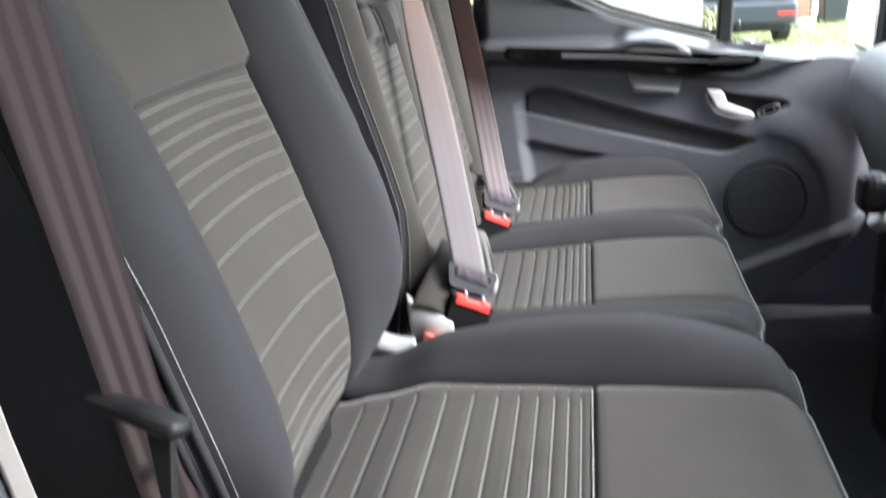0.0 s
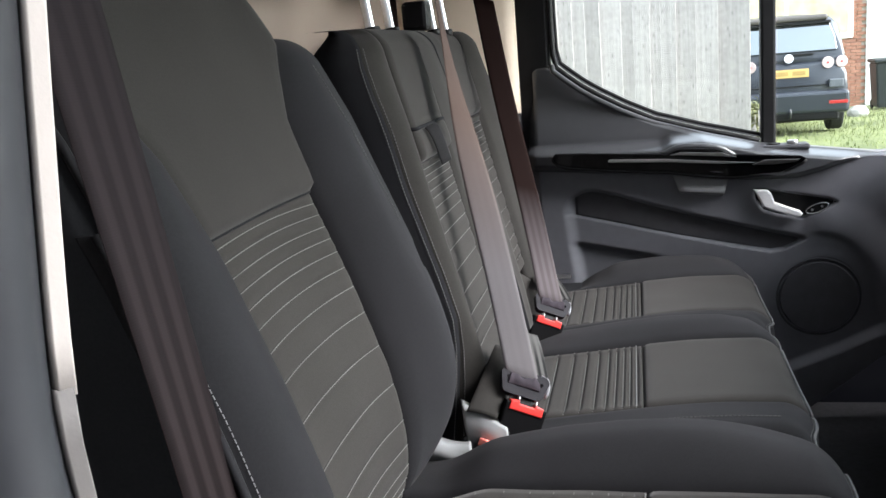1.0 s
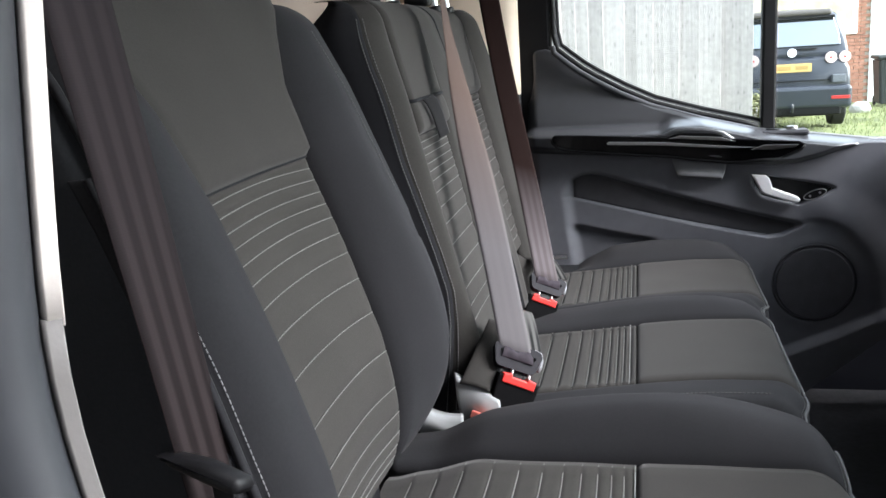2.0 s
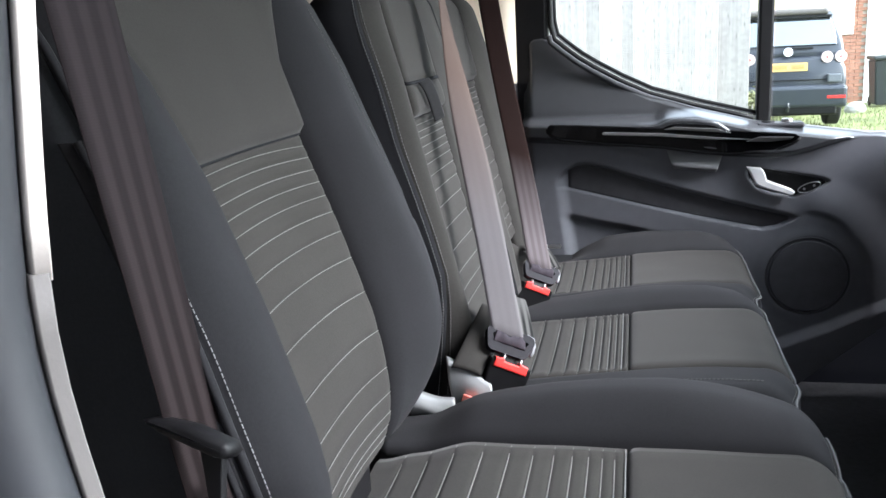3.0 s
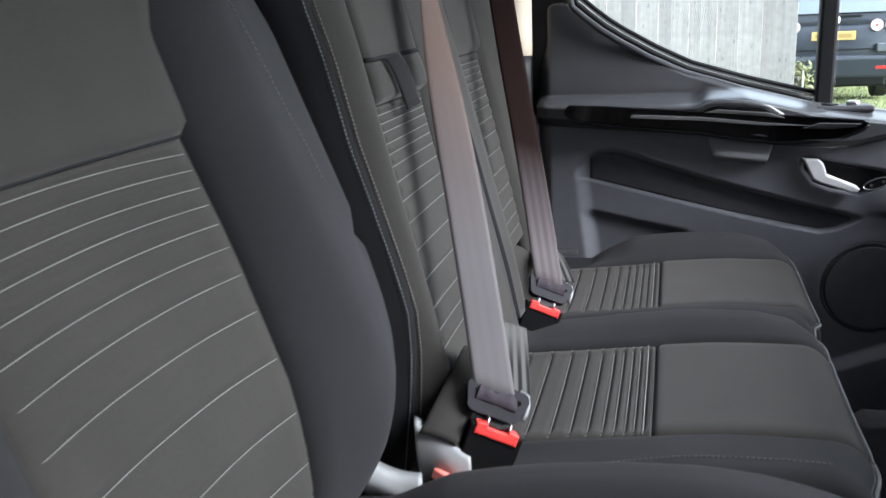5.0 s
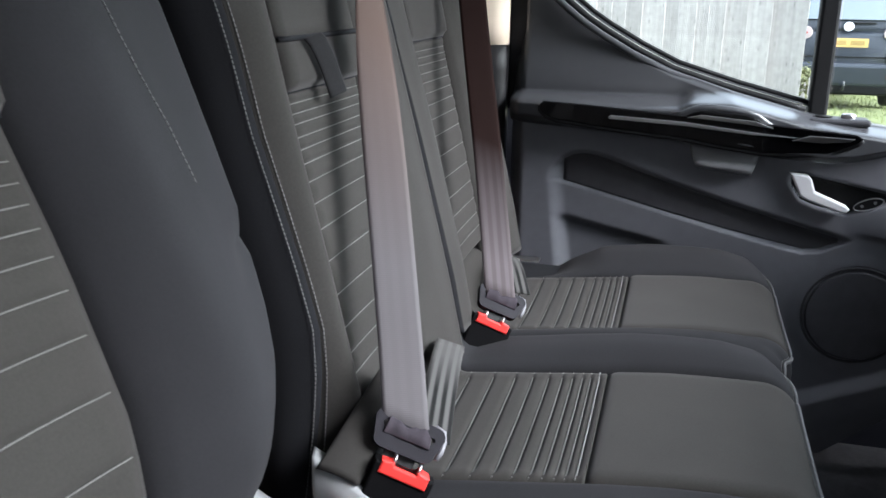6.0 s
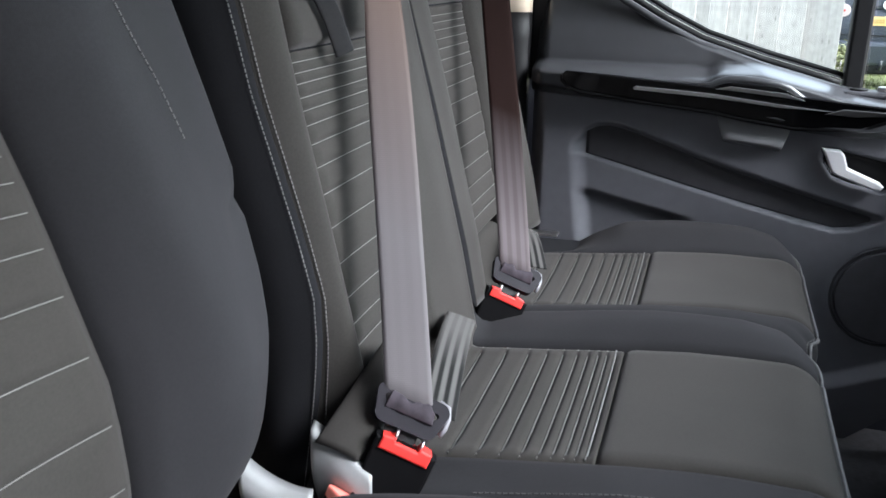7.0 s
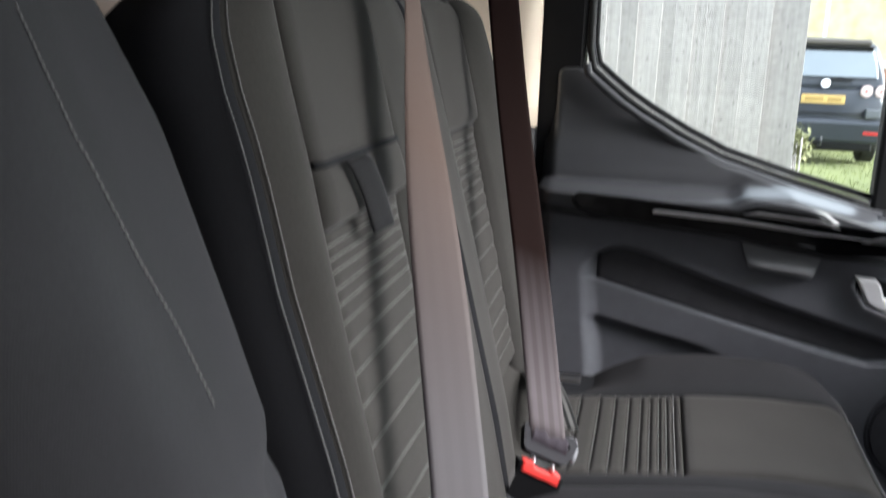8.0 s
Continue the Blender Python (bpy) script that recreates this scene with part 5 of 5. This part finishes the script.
while x > -4.2:
    o = new("board", BOARD[k % 2])
    o.parent = fence
    o.matrix_parent_inverse = Matrix.Translation(-Vector(fence.location))
    o.location = (x, 6.42 + 0.006 * rnd.uniform(-1, 1), -0.06)
    o.rotation_euler = (0, radians(rnd.uniform(-0.4, 0.4)), radians(-2.6 + rnd.uniform(-1.4, 1.4)))
    x -= 0.118 + rnd.uniform(-0.034, 0.026)
    k += 1
post = new("end_post", board_mesh(0.225, 2.12, 0.10))
post.parent = fence
post.matrix_parent_inverse = Matrix.Translation(-Vector(fence.location))
post.location = (0.625, 6.45, -0.08)
for z in (0.3, 1.0, 1.65):
    box("rail", (-4.2, 6.45, z), (0.55, 6.50, z + 0.09), M_FENCE, fence, "", 0.004)


def leafy(name, at, n, spread, label):
    ob = thing(name, at, label, "plant")
    v, f = [], []
    for _ in range(n):
        c = Vector(at) + Vector((rnd.gauss(0, spread[0]), rnd.gauss(0, spread[1]), 0.93 + rnd.gauss(0, spread[2])))
        d = Vector((rnd.uniform(-1, 1), rnd.uniform(-1, 1), rnd.uniform(-0.3, 1))).normalized() * rnd.uniform(0.012, 0.028)
        s = d.cross(Vector((rnd.uniform(-1, 1), rnd.uniform(-1, 1), 1))).normalized() * d.length * 0.45
        b = len(v)
        v += [c - d, c + s, c + d, c - s]
        f.append((b, b + 1, b + 2, b + 3))
    raw("leaves", v, f, M_LEAF, ob, "", False)
    for _ in range(7):
        e = Vector(at) + Vector((rnd.gauss(0, spread[0]), rnd.gauss(0, spread[1]), 0.93 + rnd.gauss(0, spread[2])))
        ring_tube("stem", [Vector(at) + Vector((rnd.uniform(-0.05, 0.05), 0, 0)), (Vector(at) + e) / 2 + Vector((0.02, 0, 0.02)), e], 0.006, M_FENCE, ob, "", 5)
    return ob


leafy("shrub", (0.83, 6.95, -0.09), 700, (0.040, 0.08, 0.055), "small pale green shrub beside the fence post")

# house
HY = 21.5
house = thing("house", (4.0, HY + 0.2, -0.45), "brick house with a wide white window and white garage door", "house")
box("wall", (-4.0, HY + 0.05, -0.5), (14.0, HY + 0.4, 5.2), M_MORTAR, house, "", 0)
bv, bf = [], []
for r in range(44):
    for c in range(14):
        x0 = 2.2 + c * 0.225 + (0.1125 if r % 2 else 0)
        if x0 + 0.215 > 5.02:
            continue
        z0, o = -0.46 + r * 0.075, len(bv)
        yb = HY + 0.02 - 0.004 * rnd.random()
        bv += [(x0, yb, z0), (x0 + 0.213, yb, z0), (x0 + 0.213, yb, z0 + 0.065), (x0, yb, z0 + 0.065),
               (x0, HY + 0.06, z0), (x0 + 0.213, HY + 0.06, z0), (x0 + 0.213, HY + 0.06, z0 + 0.065), (x0, HY + 0.06, z0 + 0.065)]
        bf += [(o, o + 1, o + 2, o + 3), (o + 1, o + 5, o + 6, o + 2), (o, o + 3, o + 7, o + 4), (o + 3, o + 2, o + 6, o + 7), (o, o + 4, o + 5, o + 1)]
tagged(raw("bricks", bv, bf, M_BRICK, house, "red brickwork", False), kind="stuff")
wf = box("window", (0.4, HY - 0.02, 1.06), (4.71, HY + 0.06, 2.9), M_WHITE, house, "white framed window", 0.01)
for a, b in ((0.48, 1.84), (1.92, 3.28), (3.36, 4.60)):
    box("pane", (a, HY - 0.028, 1.20), (b, HY - 0.018, 2.8), M_CURTAIN, wf, "pale yellow curtain behind the pane", 0)
box("garage_door", (4.98, HY - 0.02, -0.46), (7.9, HY + 0.06, 2.1), M_WHITE, house, "white garage door", 0.01)
for z in (0.2, 0.8, 1.4):
    box("door_rib", (5.14, HY - 0.03, z), (7.86, HY - 0.015, z + 0.03), M_WHITE, house, "", 0.003)
box("roof", (-4.4, HY - 0.4, 5.2), (14.4, HY + 4, 5.5), M_BRICK, house, "", 0.02)
SX, SY = 4.05, 18.0
stone = thing("stone", (SX, SY, gz(SY)), "pale rough stone lying on the grass", "stone")
bm = bmesh.new()
bmesh.ops.create_icosphere(bm, subdivisions=2, radius=1)
for v in bm.verts:
    v.co = Vector((SX + v.co.x * 0.20 * (1 + 0.2 * noise.noise(v.co * 2)), SY + v.co.y * 0.15, gz(SY) + max(0, 0.06 + v.co.z * 0.15 * (1 + 0.3 * noise.noise(v.co * 3)))))
part("stone_body", bm, M_STONE, stone)

# wheelie bin
BX, BY = 5.04, 20.0
BZ = gz(BY)
wb = thing("wheelie_bin", (BX, BY, BZ), "black plastic wheelie bin standing by the garage", "bin")
bm = bmesh.new()
bmesh.ops.create_cube(bm, size=1)
for v in bm.verts:
    k = 1.0 if v.co.z > 0 else 0.8
    v.co = Vector((BX + v.co.x * 0.56 * k, BY + v.co.y * 0.6 * k, BZ + 0.05 + (v.co.z + 0.5) * 0.92))
bmesh.ops.bevel(bm, geom=bm.edges[:], offset=0.03, segments=2, affect="EDGES")
part("bin_body", bm, M_BIN, wb)
box("lid", (BX - 0.31, BY - 0.34, BZ + 0.96), (BX + 0.31, BY + 0.34, BZ + 1.04), M_BIN, wb, "", 0.03)
for sx in (-0.22, 0.18):
    disc("wheel", (BX + sx, BY + 0.3, BZ + 0.10), (1, 0, 0), 0.10, 0.04, M_TYRE, wb, "", 24, 0.01)

# parked car, seen from behind
CX, CY = 2.195, 14.0
car = thing("parked_car", (CX, CY + 2, -0.16), "dark blue-black parked hatchback seen from behind", "car")


def cz(z):
    """Heights on the car, which stands on the falling lawn."""
    return -0.16 + 1.05 * z


def body_ring(y, hw, z0, z1, taper, e=0.42):
    z0, z1 = cz(z0), cz(z1)
    pts = []
    for k in range(28):
        a = 2 * math.pi * k / 28
        c, s = math.cos(a), math.sin(a)
        sx = math.copysign(abs(c) ** e, c)
        sz = math.copysign(abs(s) ** e, s)
        z = (z0 + z1) / 2 + (z1 - z0) / 2 * sz
        w = hw * (1 - taper * max(0, sz) ** 2)
        pts.append(Vector((CX + w * sx, y, z)))
    return pts


def loft(name, rs, material, parent, label=""):
    n = len(rs[0])
    f = [(i * n + k, i * n + (k + 1) % n, (i + 1) * n + (k + 1) % n, (i + 1) * n + k) for i in range(len(rs) - 1) for k in range(n)]
    f += [tuple(range(n))[::-1], tuple((len(rs) - 1) * n + k for k in range(n))]
    return raw(name, [p for r in rs for p in r], f, material, parent, label, True)


loft("body", [body_ring(CY + 0.10, 0.78, 0.42, 0.96, 0.04), body_ring(CY + 0.13, 0.83, 0.30, 1.02, 0.04), body_ring(CY + 0.4, 0.87, 0.26, 1.03, 0.05),
              body_ring(CY + 3.0, 0.88, 0.26, 1.0, 0.05), body_ring(CY + 3.9, 0.84, 0.28, 0.85, 0.08), body_ring(CY + 4.15, 0.70, 0.32, 0.70, 0.08)], M_CAR, car, "dark blue-black body")
loft("cabin", [body_ring(CY + 0.16, 0.80, 0.90, 1.10, 0.06, 0.3), body_ring(CY + 0.24, 0.80, 0.90, 1.32, 0.08, 0.28), body_ring(CY + 0.36, 0.78, 0.92, 1.58, 0.11, 0.26),
               body_ring(CY + 0.50, 0.77, 0.92, 1.66, 0.13, 0.26), body_ring(CY + 1.8, 0.76, 0.92, 1.70, 0.14, 0.3), body_ring(CY + 2.7, 0.72, 0.9, 1.5, 0.14), body_ring(CY + 3.3, 0.70, 0.9, 1.0, 0.1)], M_CAR, car, "dark roof and pillars")
rw = [(-0.68, 1.07), (0.68, 1.07), (0.66, 1.30), (0.60, 1.53), (-0.60, 1.53), (-0.66, 1.30)]
ang = math.atan2(0.20, 0.38)
RW = Matrix.Translation((CX, CY + 0.155, cz(1.165))) @ pose(0, 0, 0, 90 - math.degrees(ang), 0, 0) @ Matrix.Translation((0, -1.07, 0))
prism("rear_window", rw, RW, 0.02, M_CARGLASS, car, "tinted rear window", 0.004)
box("bumper", (CX - 0.84, CY, cz(0.30)), (CX + 0.84, CY + 0.25, cz(0.62)), M_CAR, car, "dark rear bumper", 0.06, None, 3)
box("lower_valance", (CX - 0.70, CY + 0.02, cz(0.20)), (CX + 0.70, CY + 0.25, cz(0.34)), M_BLACK, car, "", 0.03)
box("plate", (CX - 0.30, CY + 0.075, cz(0.82)), (CX + 0.28, CY + 0.095, cz(0.935)), M_PLATE, car, "yellow plate with dark bars", 0.003)
for xa, xc in ((-0.25, -0.01), (0.05, 0.23)):
    box("plate_bar", (CX + xa, CY + 0.071, cz(0.85)), (CX + xc, CY + 0.077, cz(0.905)), M_PLATE_BAR, car, "", 0)
disc("badge", (CX, CY + 0.095, cz(1.083)), (0, -1, 0.2), 0.065, 0.02, M_CHROME, car, "round bright badge", 28, 0.004)
box("roof_spoiler", (CX - 0.585, CY + 0.29, cz(1.582)), (CX + 0.585, CY + 0.66, cz(1.668)), M_SPOILER, car, "roof spoiler with its reflected sheen in the brown-grey colour", 0.04, None, 4)
box("spoiler_gap", (CX - 0.62, CY + 0.29, cz(1.545)), (CX + 0.62, CY + 0.40, cz(1.578)), M_BLACK, car, "dark gap below the spoiler", 0.004)
box("boot_gap", (CX - 0.62, CY + 0.085, cz(0.685)), (CX + 0.62, CY + 0.12, cz(0.70)), M_BLACK, car, "dark gap below the boot lid", 0.002)
box("wiper", (CX - 0.05, CY + 0.10, cz(1.12)), (CX + 0.35, CY + 0.14, cz(1.145)), M_BLACK, car, "", 0.006)
for s in (-1, 1):
    for dx, r in ((0.54, 0.085), (0.735, 0.085)):
        lamp = disc("tail_lamp", (CX + s * dx, CY + 0.10 + (0.03 if dx > 0.6 else 0), cz(1.0)), (0.15 * s, -1, 0.05), r, 0.03, M_LAMP, car, "round pale tail lamp", 28, 0.008)
        disc("lamp_centre", (CX + s * dx, CY + 0.068 + (0.03 if dx > 0.6 else 0), cz(1.0)), (0.15 * s, -1, 0.05), r * 0.18, 0.008, M_LAMPRED, lamp, "red lamp centre", 18)
    # Pale patch above each bumper corner.
    box("bumper_patch", (CX + s * 0.655 - 0.095, CY + 0.02, cz(0.655)), (CX + s * 0.655 + 0.095, CY + 0.13, cz(0.765)), M_BUMPER_PATCH, car, "pale blue-grey patch at the bumper corner", 0.012)
    box("reflector", (CX + s * 0.68 - 0.13, CY - 0.005, cz(0.43)), (CX + s * 0.68 + 0.13, CY + 0.02, cz(0.475)), M_LAMPRED, car, "red bumper reflector", 0.005)
    for yy in (0.75, 3.35):
        tyre = disc("wheel", (CX + s * 0.86 - (0.2 if s > 0 else 0), CY + yy, cz(0.30)), (1, 0, 0), 0.32, 0.2, M_TYRE, car, "black tyre", 32, 0.03)
        disc("rim", (CX + s * 0.865, CY + yy, cz(0.30)), (s, 0, 0), 0.20, 0.012, M_STEEL, tyre, "grey rim", 24, 0.004)
ring_tube("tow_bar", [(CX, CY + 0.1, 0.13), (CX, CY - 0.06, 0.13), (CX, CY - 0.09, 0.18), (CX, CY - 0.09, 0.25)], 0.02, M_GREYPL, car, "grey steel tow hitch", 10)
